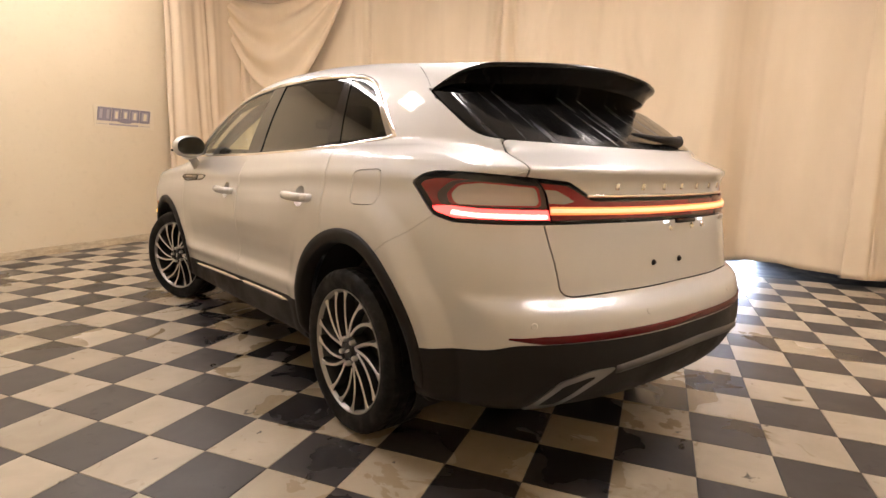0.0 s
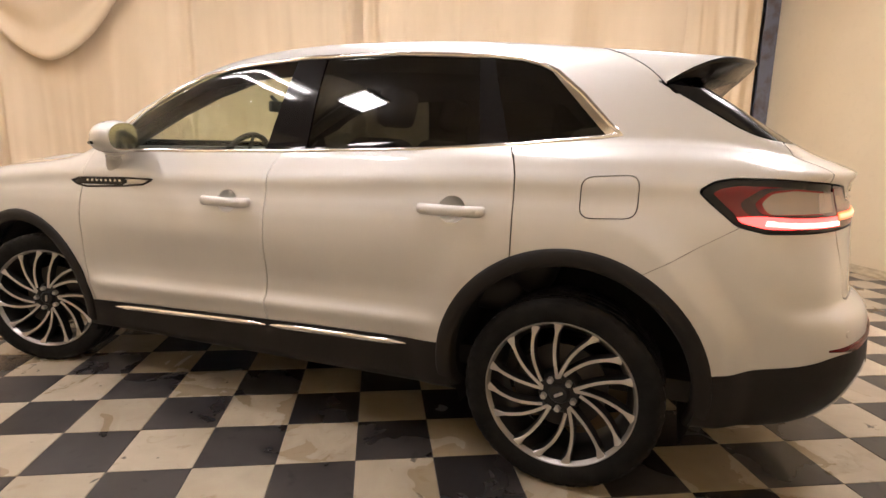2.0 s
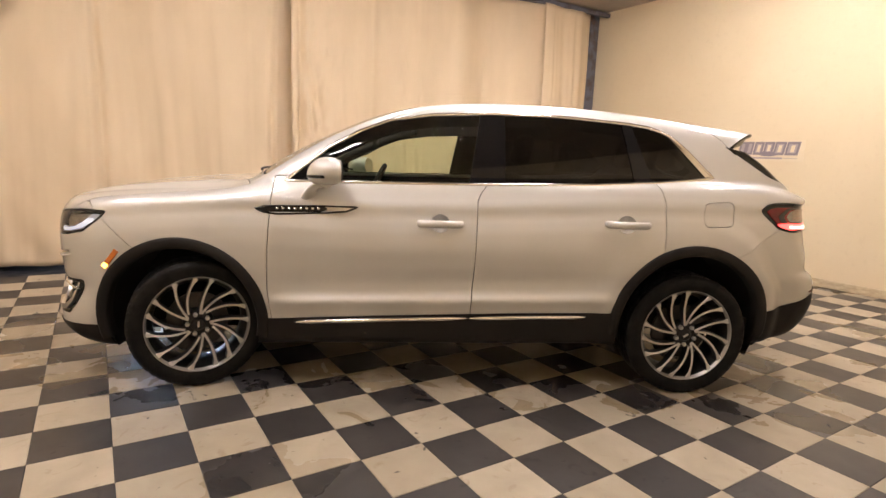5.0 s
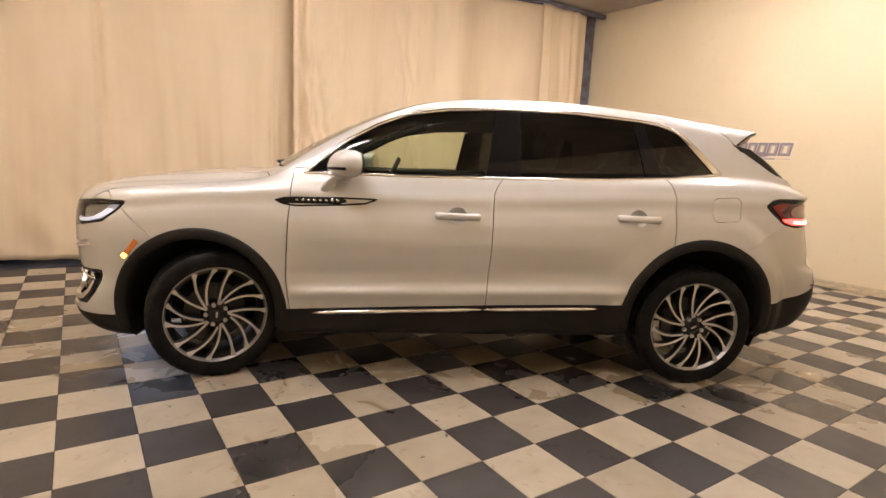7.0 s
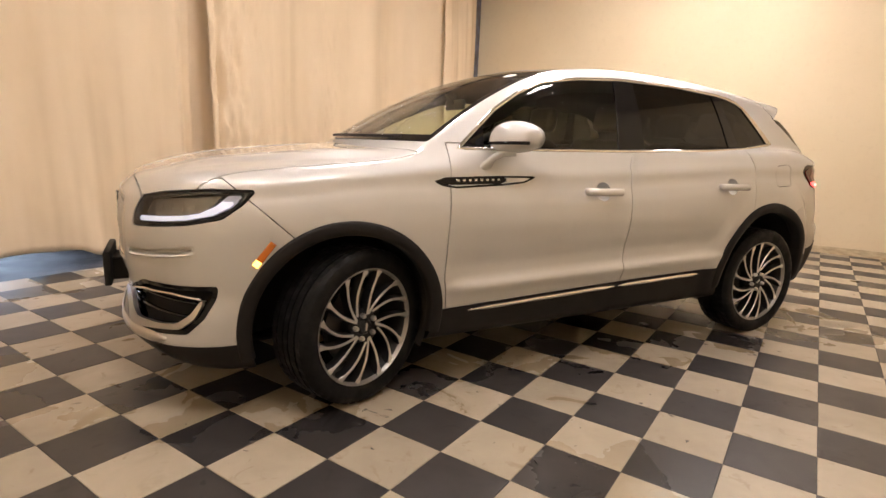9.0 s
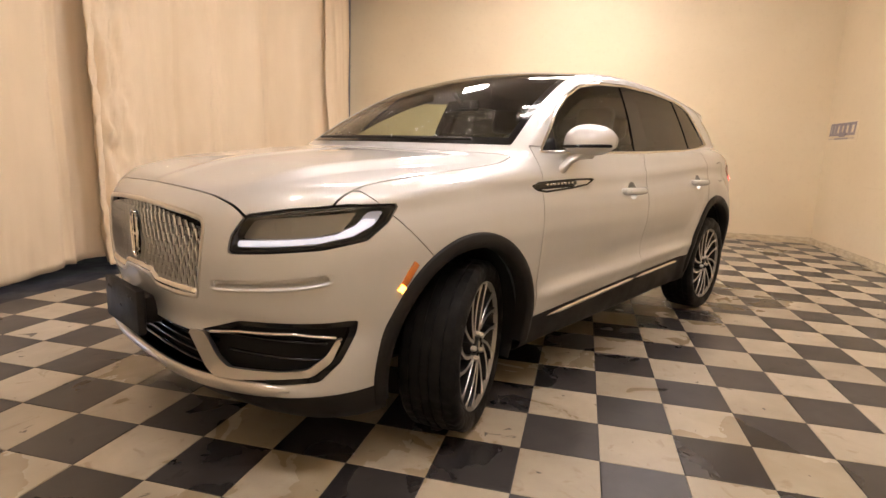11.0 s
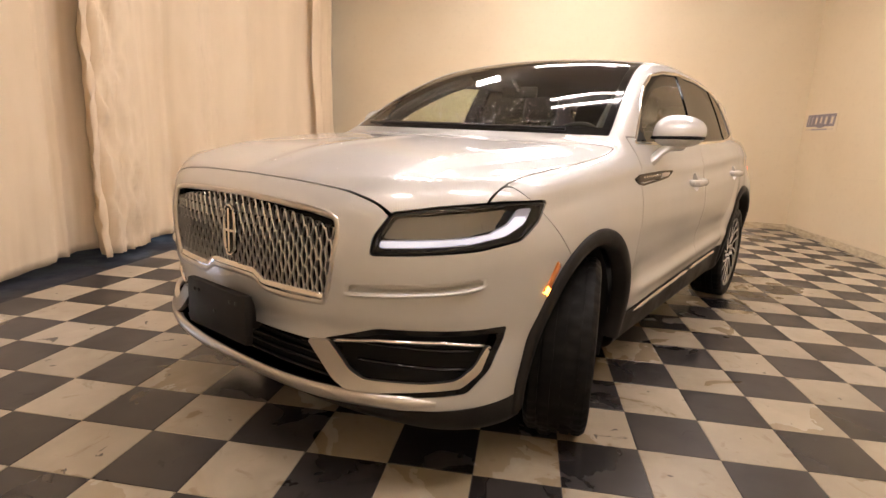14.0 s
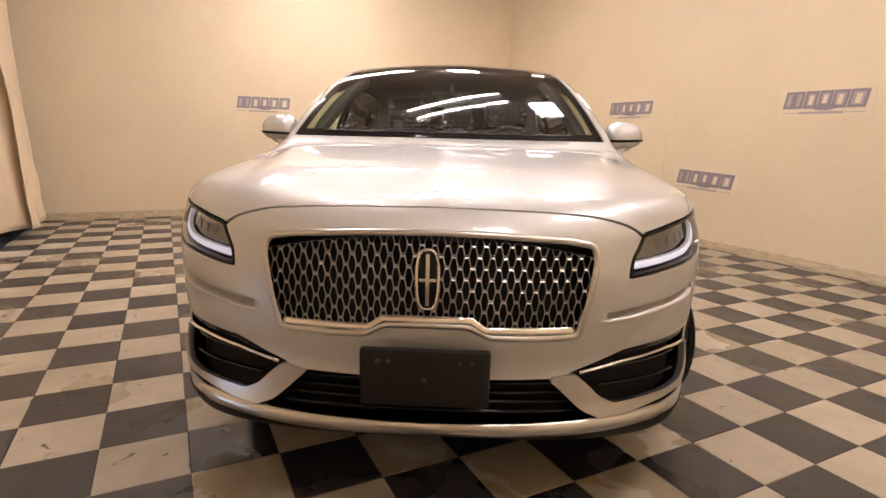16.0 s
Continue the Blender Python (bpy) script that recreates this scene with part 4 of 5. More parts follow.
# wheel houses
for a, b, r in ARCHES:
    for s in (1, -1):
        bm = bmesh.new()
        rows = []
        for k in range(25):
            ang = radians(-25 + 230 * k / 24)
            rows.append([bm.verts.new((a + (r - .045) * math.cos(ang), s * y, b + (r - .045) * math.sin(ang))) for y in (.50, .885)])
        hub = bm.verts.new((a, s * .50, b))
        for p, q in zip(rows, rows[1:]):
            bm.faces.new((p[0], p[1], q[1], q[0]))
            bm.faces.new((p[0], q[0], hub))
        part("wheel_house", bm, m_void, car, "black plastic wheel arch liner")
        # flare: a band that stands proud of the skin
        ang = np.radians(np.linspace(-16, 192 if a > 0 else 196, 72))
        out = cast(np.stack([a + (r - .012) * np.cos(ang), b + (r - .012) * np.sin(ang)], -1), "side")[:, 1]
        for _ in range(6):
            out = np.concatenate([out[:1], (out[:-2] + 2 * out[1:-1] + out[2:]) / 4, out[-1:]])
        profile = ((-.064, -.055), (-.064, .004), (-.058, .012), (-.035, .017), (-.010, .013), (-.003, .008), (0, -.004), (0, -.03))
        v = [(a + (r + d) * math.cos(t), s * (y + e), b + (r + d) * math.sin(t)) for t, y in zip(ang, out) for d, e in profile]
        k = len(profile)
        f = [(i * k + c, i * k + c + 1, i * k + k + c + 1, i * k + k + c)[::s] for i in range(len(ang) - 1) for c in range(k - 1)]
        link("arch_flare", v, f, m_clad, car, label="matte black plastic wheel arch flare")

# glass
windows = sided(cut["dlo"], True), sided(cut["dlo"], False)
between = lambda a, b: (lambda p: np.maximum(p[:, 0] - (a[0] + (p[:, 2] - a[1]) * a[2]), (b[0] + (p[:, 2] - b[1]) * b[2]) - p[:, 0]))
SAIL, B0, B1, C0, C1 = (.80, 1.2, -.06), (-.082, 1.22, -.16), (-.287, 1.23, -.01), (-1.048, 1.264, .17), (-1.155, 1.268, .33)
PLATE, END = (-1.490, 1.30, .94), (-9, 1.2, 0)
for w, door, rdoor in zip(windows, front_doors, rear_doors):
    panel("mirror_sail", clip(w, between((9, 1.2, 0), SAIL)), m_gloss, car, lip=0, lift=-.004, label="gloss black mirror sail panel")
    panel("front_side_window", clip(w, between(SAIL, B0)), m_glass, door, lip=0, lift=-.010, label="green-tinted clear side window")
    panel("b_pillar", clip(w, between(B0, B1)), m_gloss, car, lip=.01, lift=-.003, label="gloss black door pillar")
    panel("rear_side_window", clip(w, between(B1, C0)), m_tint, rdoor, lip=0, lift=-.008, label="dark privacy glass side window")
    panel("c_pillar", clip(w, between(C0, C1)), m_gloss, car, lip=.01, lift=-.003, label="gloss black window divider")
    panel("quarter_window", clip(w, between(C1, PLATE)), m_tint, car, lip=0, lift=-.006, label="dark privacy glass quarter window")
    panel("trim_plate", clip(w, between(PLATE, END)), m_chrome, car, lip=.008, lift=.001, label="wide chrome end of the window surround")
panel("windshield", clip(cut["screen"], lambda p: screen(p) + .035), m_shield, car, lip=0, lift=-.003, label="wet windshield with rain drops")
panel("windshield_border", clip(cut["screen"], lambda p: -.035 - screen(p)), m_gloss, car, lip=.008, lift=-.003, label="black band round the windshield")
panel("roof_glass", cut["sunroof"], m_gloss, car, lip=.01, lift=-.002, label="black panoramic roof glass")
panel("rear_window", cut["backlight"], m_streaked, tailgate, lip=.01, lift=-.002, label="black tinted rear window streaked with water")

# window chrome
outline = cast(fine(DLO, .03), "side")
for s in (1, -1):
    strip("window_trim", outline if s > 0 else mirrored(outline), .020, .009, m_chrome, car, closed=True, label="polished chrome window surround", sink=.004)


def pair(name, path, *more, **kw):
    return [strip(name, q, *more, **kw) for q in (path, mirrored(path))]


# sill chrome
for a, b in ((.885, -.098), (-.112, -.80)):
    xs = np.linspace(a, b, 30)
    pair("sill_trim", cast(np.stack([xs, clad_x(xs) - .028], -1), "side"), .026, .012, m_chrome, car, taper=True, label="chrome sill moulding", sink=-.001)

# tailgate chrome bar and lettering
ys = np.linspace(-.50, .50, 40)
strip("tailgate_trim", cast(np.stack([ys, 0 * ys + 1.091], -1), "end-"), .013, .010, m_chrome, tailgate, label="thin chrome bar above the light bar")
for k in range(7):
    y = .38 - .127 * k
    strip("badge_letter", cast(np.array([(y, 1.112), (y, 1.120), (y, 1.128), (y, 1.136)]), "end-"), .017, .004, m_chrome, tailgate, profile="flat", label="chrome badge letter as a plain bar", sink=0)
ys = np.linspace(-.36, -.47, 6)
strip("model_badge", cast(np.stack([ys, 0 * ys + .985], -1), "end-"), .018, .004, m_satin, tailgate, profile="flat", label="small satin model badge", sink=0)

# rear reflector strip, bumper sensors, parting lines
ys = np.linspace(.80, -.80, 60)
ys_z = .619 + .012 * (1 - (ys / .8) ** 2)
strip("rear_reflector", cast(np.stack([ys, ys_z], -1), "end-"), .026, .005, m_redstrip, rear_bumper, taper=True, profile="flat", label="long dark red reflector strip", sink=-.001)
for y, z in ((.745, .668), (.31, .69), (-.31, .69), (-.745, .668)):
    c = cast(np.array([(y, z)]), "end-")[0]
    n = Vector(slope(c[None])[0])
    bm = bmesh.new()
    lathe(bm, [(.0001, .002), (.010, .002), (.0115, .0005), (.0125, -.004)], 20, Matrix.Translation(c) @ n.to_track_quat("Z", "Y").to_matrix().to_4x4())
    part("parking_sensor", bm, m_paint, rear_bumper)

# rear lamps: black surround, red lens, inner reflector, lit strips
lamps = cut["rear"]
for left in (True, False):
    quarter = sided(clip(lamps, lambda p: (-p[:, 0] - 2.234) - (1.07 - p[:, 2]) * .30), left)
    lamp = panel("tail_lamp", quarter, m_gloss, car, lip=.02, lift=-.004, label="tail lamp with gloss black surround and lit red strip")
    lens = clip(quarter, lambda p: rear_lamps(p) + .024 - .010 * step(1.06, 1.02, p[:, 2]))
    panel("lens", lens, m_red, lamp, lip=.004, lift=.001, label="dark red lens")
    panel("inner_band", clip(lens, polygon(rounded([(-.765, 1.045), (-.745, 1.085), (-.80, 1.132), (-.90, 1.141), (-1.12, 1.130), (-1.135, 1.043)], .02), "rear")), m_reddark, lamp, lip=.003, lift=.002, label="darker red band round the reflector")
    panel("inner_lens", clip(lens, polygon(rounded([(-.80, 1.050), (-.782, 1.085), (-.822, 1.124), (-.90, 1.133), (-1.098, 1.122), (-1.112, 1.050)], .016), "rear")), m_red, lamp, lip=.003, lift=.0028, label="red edge round the reflector")
    panel("reflector", clip(lens, polygon(rounded([(-.82, 1.052), (-.80, 1.085), (-.83, 1.118), (-.90, 1.128), (-1.088, 1.116), (-1.103, 1.056)], .015), "rear")), m_silver, lamp, lip=.003, lift=.0035, label="clear reflector window in the lens")
    # strip drawn taller than its LEDs: their red halo is put into it
    panel("brake_strip", largest(clip(lens, polygon(rounded([(-.722, 1.040), (-.775, 1.006), (-.90, .993), (-1.14, .994), (-1.14, 1.041), (-.90, 1.041), (-.80, 1.046)], .008), "rear"))), m_brake_lit, lamp, lip=.003, lift=.004, label="glowing red light strip with its halo")
    panel("led_core", largest(clip(lens, polygon(rounded([(-.760, 1.028), (-.79, 1.018), (-.90, 1.0115), (-1.13, 1.012), (-1.13, 1.0275), (-.90, 1.0275), (-.80, 1.033)], .004), "rear"))), m_brake_core, lamp, lip=.003, lift=.0085, label="white-hot core of the light strip")
middle = clip(lamps, lambda p: .004 - ((-p[:, 0] - 2.234) - (1.07 - p[:, 2]) * .30))
lightbar = panel("light_bar", middle, m_gloss, tailgate, lip=.02, lift=-.003, label="full-width light bar in a gloss black housing")
panel("lens", clip(middle, lambda p: rear_lamps(p) + .012), m_red, lightbar, lip=.004, lift=.001, label="red lens across the tailgate")
ys = np.linspace(-.635, .635, 90)
glow_line = cast(np.stack([ys, 0 * ys + 1.0395], -1), "end-")
strip("turn_strip", glow_line, .027, .003, m_turn_lit, lightbar, profile="flat", label="glowing orange light strip", sink=-.003)
strip("led_core", glow_line, .013, .004, m_turn_core, lightbar, profile="flat", label="bright core of the orange strip", sink=-.005)
for left in (True, False):
    panel("reflector", sided(clip(middle, polygon([(-1.10, 1.066), (-1.10, 1.112), (-1.16, 1.108), (-1.225, 1.072), (-1.19, 1.062)], "rear", lambda x, y, z: x + 2)), left), m_silver, lightbar, lip=.003, lift=.0035, label="clear reflector window in the lens")

# plate recess: lamps, camera, bolt holes
for y in (.13, -.13):
    c = cast(np.array([(y, .985)]), "end-")[0]
    bm = bmesh.new()
    box(bm, c[0] - .002, c[0] + .01, y - .018, y + .018, .988, .998, .003)
    part("plate_lamp", bm, m_plate_lit, tailgate, "small white plate lamp, lit")
bm = bmesh.new()
box(bm, -2.408, -2.37, -.07, .07, .985, 1.002, .006, 2)
part("tailgate_handle", bm, m_gloss, tailgate, "gloss black tailgate grip with camera")
for y in (.10, -.06, -.15):
    c = cast(np.array([(y, .970)]), "end-")[0]
    bm = bmesh.new()
    lathe(bm, [(.0001, .007), (.008, .006), (.011, .003), (.012, -.002)], 14, Matrix.Translation(c) @ pose(0, 0, 0, 0, -90, 0))
    part("plate_clip", bm, m_chrome, tailgate, "chrome plate fastener")
for y in (.205, .03):
    c = cast(np.array([(y, .846)]), "end-")[0]
    bm = bmesh.new()
    lathe(bm, [(.0001, .010), (.006, .009), (.011, .003), (.012, -.002)], 14, Matrix.Translation(c) @ pose(0, 0, 0, 0, -90, 0))
    part("bolt", bm, m_clad, tailgate, "black plate bolt")
# spoiler: the roof runs on behind the seam to a free edge
ys = np.concatenate([np.linspace(-.703, -.56, 16), np.linspace(-.55, .55, 27), np.linspace(.56, .703, 16)])
u = np.linspace(0, 1, 15)
px_ = spoil_front(np.abs(ys))[:, None] * (1 - u) + spoil_back(np.abs(ys))[:, None] * u
py_ = ys[:, None] + 0 * u
lo, hi = np.full(px_.shape, 1.3), np.full(px_.shape, 1.76)
for _ in range(24):
    mid = (lo + hi) / 2
    inside = cabin(px_, np.abs(py_), mid) < 0
    lo, hi = np.where(inside, mid, lo), np.where(inside, hi, mid)
cols = np.stack([px_, py_, hi + .002 + .008 * u ** 2 + .040 * u ** 1.3 * np.clip(1 - (py_ / .70) ** 2, 0, 1)], -1)


def sheet(bm, grid):
    vs = [[bm.verts.new(p) for p in col] for col in grid]
    for a, b in zip(vs, vs[1:]):
        for k in range(len(a) - 1):
            bm.faces.new((a[k], b[k], b[k + 1], a[k + 1]))


bm = bmesh.new()
sheet(bm, cols)
spoiler = part("spoiler", bm, m_paint, tailgate, "white roof spoiler with gloss black underside")
size = np.clip((.705 - np.abs(ys)) / .12, .06, 1) ** .6
bm = bmesh.new()
sheet(bm, [[col[-1] + np.array(d) * s for d in ((0, 0, 0), (-.006, 0, -.005), (-.007, 0, -.012), (-.003, 0, -.018))] for col, s in zip(cols, size)])
part("spoiler_lip", bm, m_under, spoiler, "gloss black spoiler edge")
bm = bmesh.new()
sheet(bm, [[col[-1] + np.array(d) * s for d in ((-.003, 0, -.018), (.002, 0, -.022), (.030, 0, -.036), (.055, 0, -.075), (.20, 0, -.13))] for col, s in zip(cols, size)])
part("spoiler_underside", bm, m_under, spoiler, "gloss black spoiler underside")

# lighter edge of the rear valance
ys = np.linspace(.46, -.46, 40)
strip("valance_trim", cast(np.stack([ys, .535 - .035 * (ys / .46) ** 2], -1), "end-"), .034, .014, m_valance, rear_bumper, label="dark silver skid strip between the exhausts", sink=.0)

# rear wiper
bm = bmesh.new()
c = cast(np.array([(-.40, 1.30), (-.48, 1.315), (-.20, 1.305), (-.02, 1.32)]), "end-") + np.array([-.02, 0, .01])
tube(bm, [c[1], c[0], c[2], c[3]], [.020, .026, .014, .006], 10)
part("rear_wiper", bm, m_clad, tailgate, "black rear wiper arm")

# exhaust finishers
EXHAUST = rounded([(.460, .512), (.565, .508), (.655, .474), (.690, .420), (.712, .345), (.615, .346), (.555, .430), (.500, .478)], .018)
exhaust = polygon(EXHAUST, "end", lambda x, y, z: x + 1.9)
for left in (True, False):
    hole = sided(clip(whole, exhaust), left)
    tip = panel("exhaust_tip", clip(hole, lambda p: -.024 - exhaust(p)), m_finisher, rear_bumper, lip=.03, lift=.008, label="dull chrome exhaust finisher")
    # flat black sheet: the dark of the hollow pipe is put into its colour
    panel("exhaust_bore", clip(hole, lambda p: exhaust(p) + .020), m_void, tip, lip=0, lift=.006)

# head lamps
for left in (True, False):
    h_mesh = sided(cut["head"], left)
    lamp = panel("head_lamp", h_mesh, m_gloss, car, lip=0, lift=-.075, label="head lamp with glowing white daytime strip")
    panel("rim", clip(h_mesh, lambda p: -.011 - head(p)), m_gloss, lamp, lip=.075, lift=-.001, label="gloss black lamp surround")
    panel("lens", clip(h_mesh, lambda p: head(p) + .009), m_lens, lamp, lip=0, lift=0, label="clear lamp lens")
    guide = polygon(rounded([(-1.208, .833), (-1.09, .841), (-.93, .857), (-.81, .884), (-.745, .92), (-.708, .968), (-.757, .968), (-.806, .923), (-.866, .893), (-.95, .878), (-1.09, .866), (-1.208, .858)], .008), "front")
    light_guide = panel("light_guide", clip(h_mesh, guide), m_guide, lamp, lip=.012, lift=-.022, label="frosted daytime light guide")
    panel("led_core", clip(h_mesh, lambda p: np.maximum(guide(p) + .0035, p[:, 2] - .945)), m_drl, light_guide, lip=.004, lift=-.019, label="glowing white core of the light guide")
    panel("bezel", clip(h_mesh, polygon(rounded([(-1.205, .862), (-1.09, .866), (-.95, .879), (-.85, .903), (-.79, .970), (-1.0, .955), (-1.16, .934)], .012), "front")), m_lampgrey, lamp, lip=.01, lift=-.045, label="grey lamp bezel")
    for k in range(5):
        a = -1.13 + .062 * k
        panel("projector", clip(h_mesh, polygon(rounded([(a, .886 + .004 * k), (a + .048, .888 + .004 * k), (a + .048, .928 + .003 * k), (a, .922 + .003 * k)], .01), "front")), m_lampgrey, lamp, lip=.004, lift=-.042, label="square grey LED reflector")

# grille
for h_, name, lift in ((grille, "grille_back", -.07), (intake, "intake_back", -.09), (fog, "fog_back", -.06)):
    for piece in ([cut[name.split("_")[0]]] if name != "fog_back" else [sided(cut["fog"], True), sided(cut["fog"], False)]):
        panel(name, piece, m_void, front_bumper, lip=0, lift=lift)
lattice = bmesh.new()
hexes = []
PX, PZ = .0186, .0660
for i in range(-27, 28):
    for k in range(-1, 6):
        y, z = i * PX, .648 + (k + (.5 if i % 2 else 0)) * PZ
        hexes.append((y, z))
cent = np.array(hexes)
keep = grille(np.stack([0 * cent[:, 0] + 2.4, np.abs(cent[:, 0]), cent[:, 1]], -1)) < -.006
cent = cent[keep]
xs = cast(cent, "end+")[:, 0]
HEX = ((.45, 1), (1, .16), (1, -.16), (.45, -1), (-.45, -1), (-1, -.16), (-1, .16), (-.45, 1))
brow = lambda y: .938 - .052 * (y / .45) ** 2
for (y, z), x in zip(cent, xs):
    rows = []
    for w, h, dx in ((.0131, .0334, -.0165), (.0130, .0333, -.0135), (.0106, .0286, -.010), (.0102, .0280, -.0145)):
        rows.append([lattice.verts.new((x + dx, y + w * a, min(z + h * b, brow(y)))) for a, b in HEX])
    for a, b in zip(rows, rows[1:]):
        for k in range(8):
            lattice.faces.new((a[k], a[(k + 1) % 8], b[(k + 1) % 8], b[k]))
mesh = part("grille_mesh", lattice, m_mesh, front_bumper, "chrome mesh of long hexagonal cells", smooth=False)
ring = [(y, z) for y, z in GRILLE if y > 0]
loop = ring + [(-y, z) for y, z in ring[::-1]]
strip("grille_surround", cast(fine(loop, .02), "end+"), .021, .009, m_satin, front_bumper, closed=True, label="slim chrome grille surround", sink=.006)
# chrome floor of the grille
ys = np.concatenate([np.linspace(-.44, -.17, 14), np.linspace(-.13, .13, 8), np.linspace(.17, .44, 14)])
zz = np.where(np.abs(ys) < .15, .682, .652)
strip("grille_base", cast(np.stack([ys, zz], -1), "end+") - np.array([.012, 0, 0]), .034, .012, m_chrome, front_bumper, label="bright chrome bar along the grille base", sink=.0)
# emblem
ex = cast(np.array([(0.0, .81)]), "end+")[0][0]
m_em = Matrix.Translation((ex - .012, 0, .812)) @ Matrix(((0, 0, 1, 0), (1, 0, 0, 0), (0, 1, 0, 0), (0, 0, 0, 1)))
bm = bmesh.new()
oval = [(.032 * abs(math.cos(a)) ** .6 * (1 if math.cos(a) > 0 else -1), .088 * abs(math.sin(a)) ** .8 * (1 if math.sin(a) > 0 else -1)) for a in [2 * math.pi * k / 40 for k in range(40)]]
prism(bm, oval, .010, m_em, .003)
emblem = part("emblem", bm, m_gloss, front_bumper, "chrome oval emblem plate")
bm = bmesh.new()
tube(bm, [m_em @ Vector((x, y, .011)) for x, y in oval + oval[:1]], .0055, 8, ends=False)
part("rim", bm, m_chrome, emblem)
for x0, x1, y0, y1 in ((-.0055, .0055, -.078, .078), (-.026, .026, -.005, .005)):
    bm = bmesh.new()
    prism(bm, [(x0, y0), (x1, y0), (x1, y1), (x0, y1)], .016 if x1 < .01 else .015, m_em, .002)
    part("bar", bm, m_chrome, emblem)

# lower intake: slats, plate bracket, chrome lip
for z in (.375, .405, .435, .465):
    ys = np.linspace(-.46, .46, 30)
    strip("intake_slat", cast(np.stack([ys, 0 * ys + z], -1), "end+") - np.array([.05, 0, 0]), .014, .02, m_gloss, front_bumper, label="gloss black intake slat")
bm = bmesh.new()
box(bm, 2.468, 2.500, -.188, .188, .448, .620, .008, 2)
box(bm, 2.38, 2.470, -.10, .10, .46, .575, .006)
bracket = part("plate_bracket", bm, m_clad, front_bumper, "empty black front plate bracket")
for y, z in ((-.135, .585), (-.105, .585), (.10, .585), (.135, .585), (0, .530)):
    bm = bmesh.new()
    lathe(bm, [(.0001, .005), (.004, .0045), (.007, .002), (.0075, -.001)], 12, Matrix.Translation((2.500, y, z)) @ pose(0, 0, 0, 0, 90, 0))
    part("screw", bm, m_steel, bracket, "steel bracket screw")
ys = np.linspace(-.80, .80, 70)
strip("lip_trim", cast(np.stack([ys, .334 + .014 * (ys / .6) ** 2], -1), "end+"), .048, .014, m_satin, front_bumper, taper=True, label="satin silver lip along the lower bumper", sink=.0)
for s in (1, -1):
    q = cast(fine([(-1.335, .513), (-1.20, .536), (-1.0, .546), (-.865, .536)], .02, False), "front") * (1, s, 1)
    strip("fog_trim", q, .012, .008, m_chrome, front_bumper, label="chrome line above the fog recess", sink=.0)
    for z in (.455, .510):
        u = np.linspace(-1.27, -.90 - (.535 - z) * .35, 14)
        strip("fog_slat", cast(np.stack([u, 0 * u + z], -1), "front") * (1, s, 1) + np.array([-.03, -.012 * s, 0]), .012, .014, m_gloss, front_bumper, label="gloss black recess slat")
for s in (1, -1):
    u = np.linspace(-1.315, -.868, 70)
    a = np.linspace(-1, 1, 17)
    grid = np.array([(q, float(slot_mid(q)) + .023 * b) for q in u for b in a])
    p = cast(grid, "front")
    n = slope(p)
    e = step(-1.305, -1.27, grid[:, 0]) * step(-.872, -.915, grid[:, 0])
    b = np.tile(a, len(u))
    dip = e * (.030 * step(.66, .50, b) * step(-.45, -.10, b) - .007 * np.exp(-((b + .70) / .20) ** 2)) - .0012
    p = (p - n * dip[:, None]) * (1, s, 1)
    f = [(i * 17 + k, i * 17 + k + 1, i * 17 + k + 18, i * 17 + k + 17) for i in range(69) for k in range(16)]
    link("bumper_slot", p, f if s > 0 else [q[::-1] for q in f], m_paint, front_bumper, label="long pressed groove in the bumper")
BLADE = [(-1.425, .502), (-1.350, .512), (-1.318, .478), (-1.284, .435), (-1.239, .409), (-1.048, .421), (-.954, .434), (-.896, .475), (-.861, .533), (-.843, .537),
         (-.878, .457), (-.940, .410), (-1.047, .397), (-1.20, .374), (-1.293, .367), (-1.335, .391), (-1.385, .453)]
blade = polygon(rounded(BLADE, .012, 4), "front", lambda x, y, z: 1.7 - x)
for left in (True, False):
    panel("fog_blade", sided(clip(whole, blade), left), m_satin, front_bumper, lip=.02, lift=.012, label="satin chrome blade sweeping under the fog recess")
for left in (True, False):
    panel("fog_surround", clip(sided(cut["fog"], left), lambda p: -.022 - fog(p)), m_gloss, front_bumper, lip=.05, lift=-.004, label="gloss black recess surround")

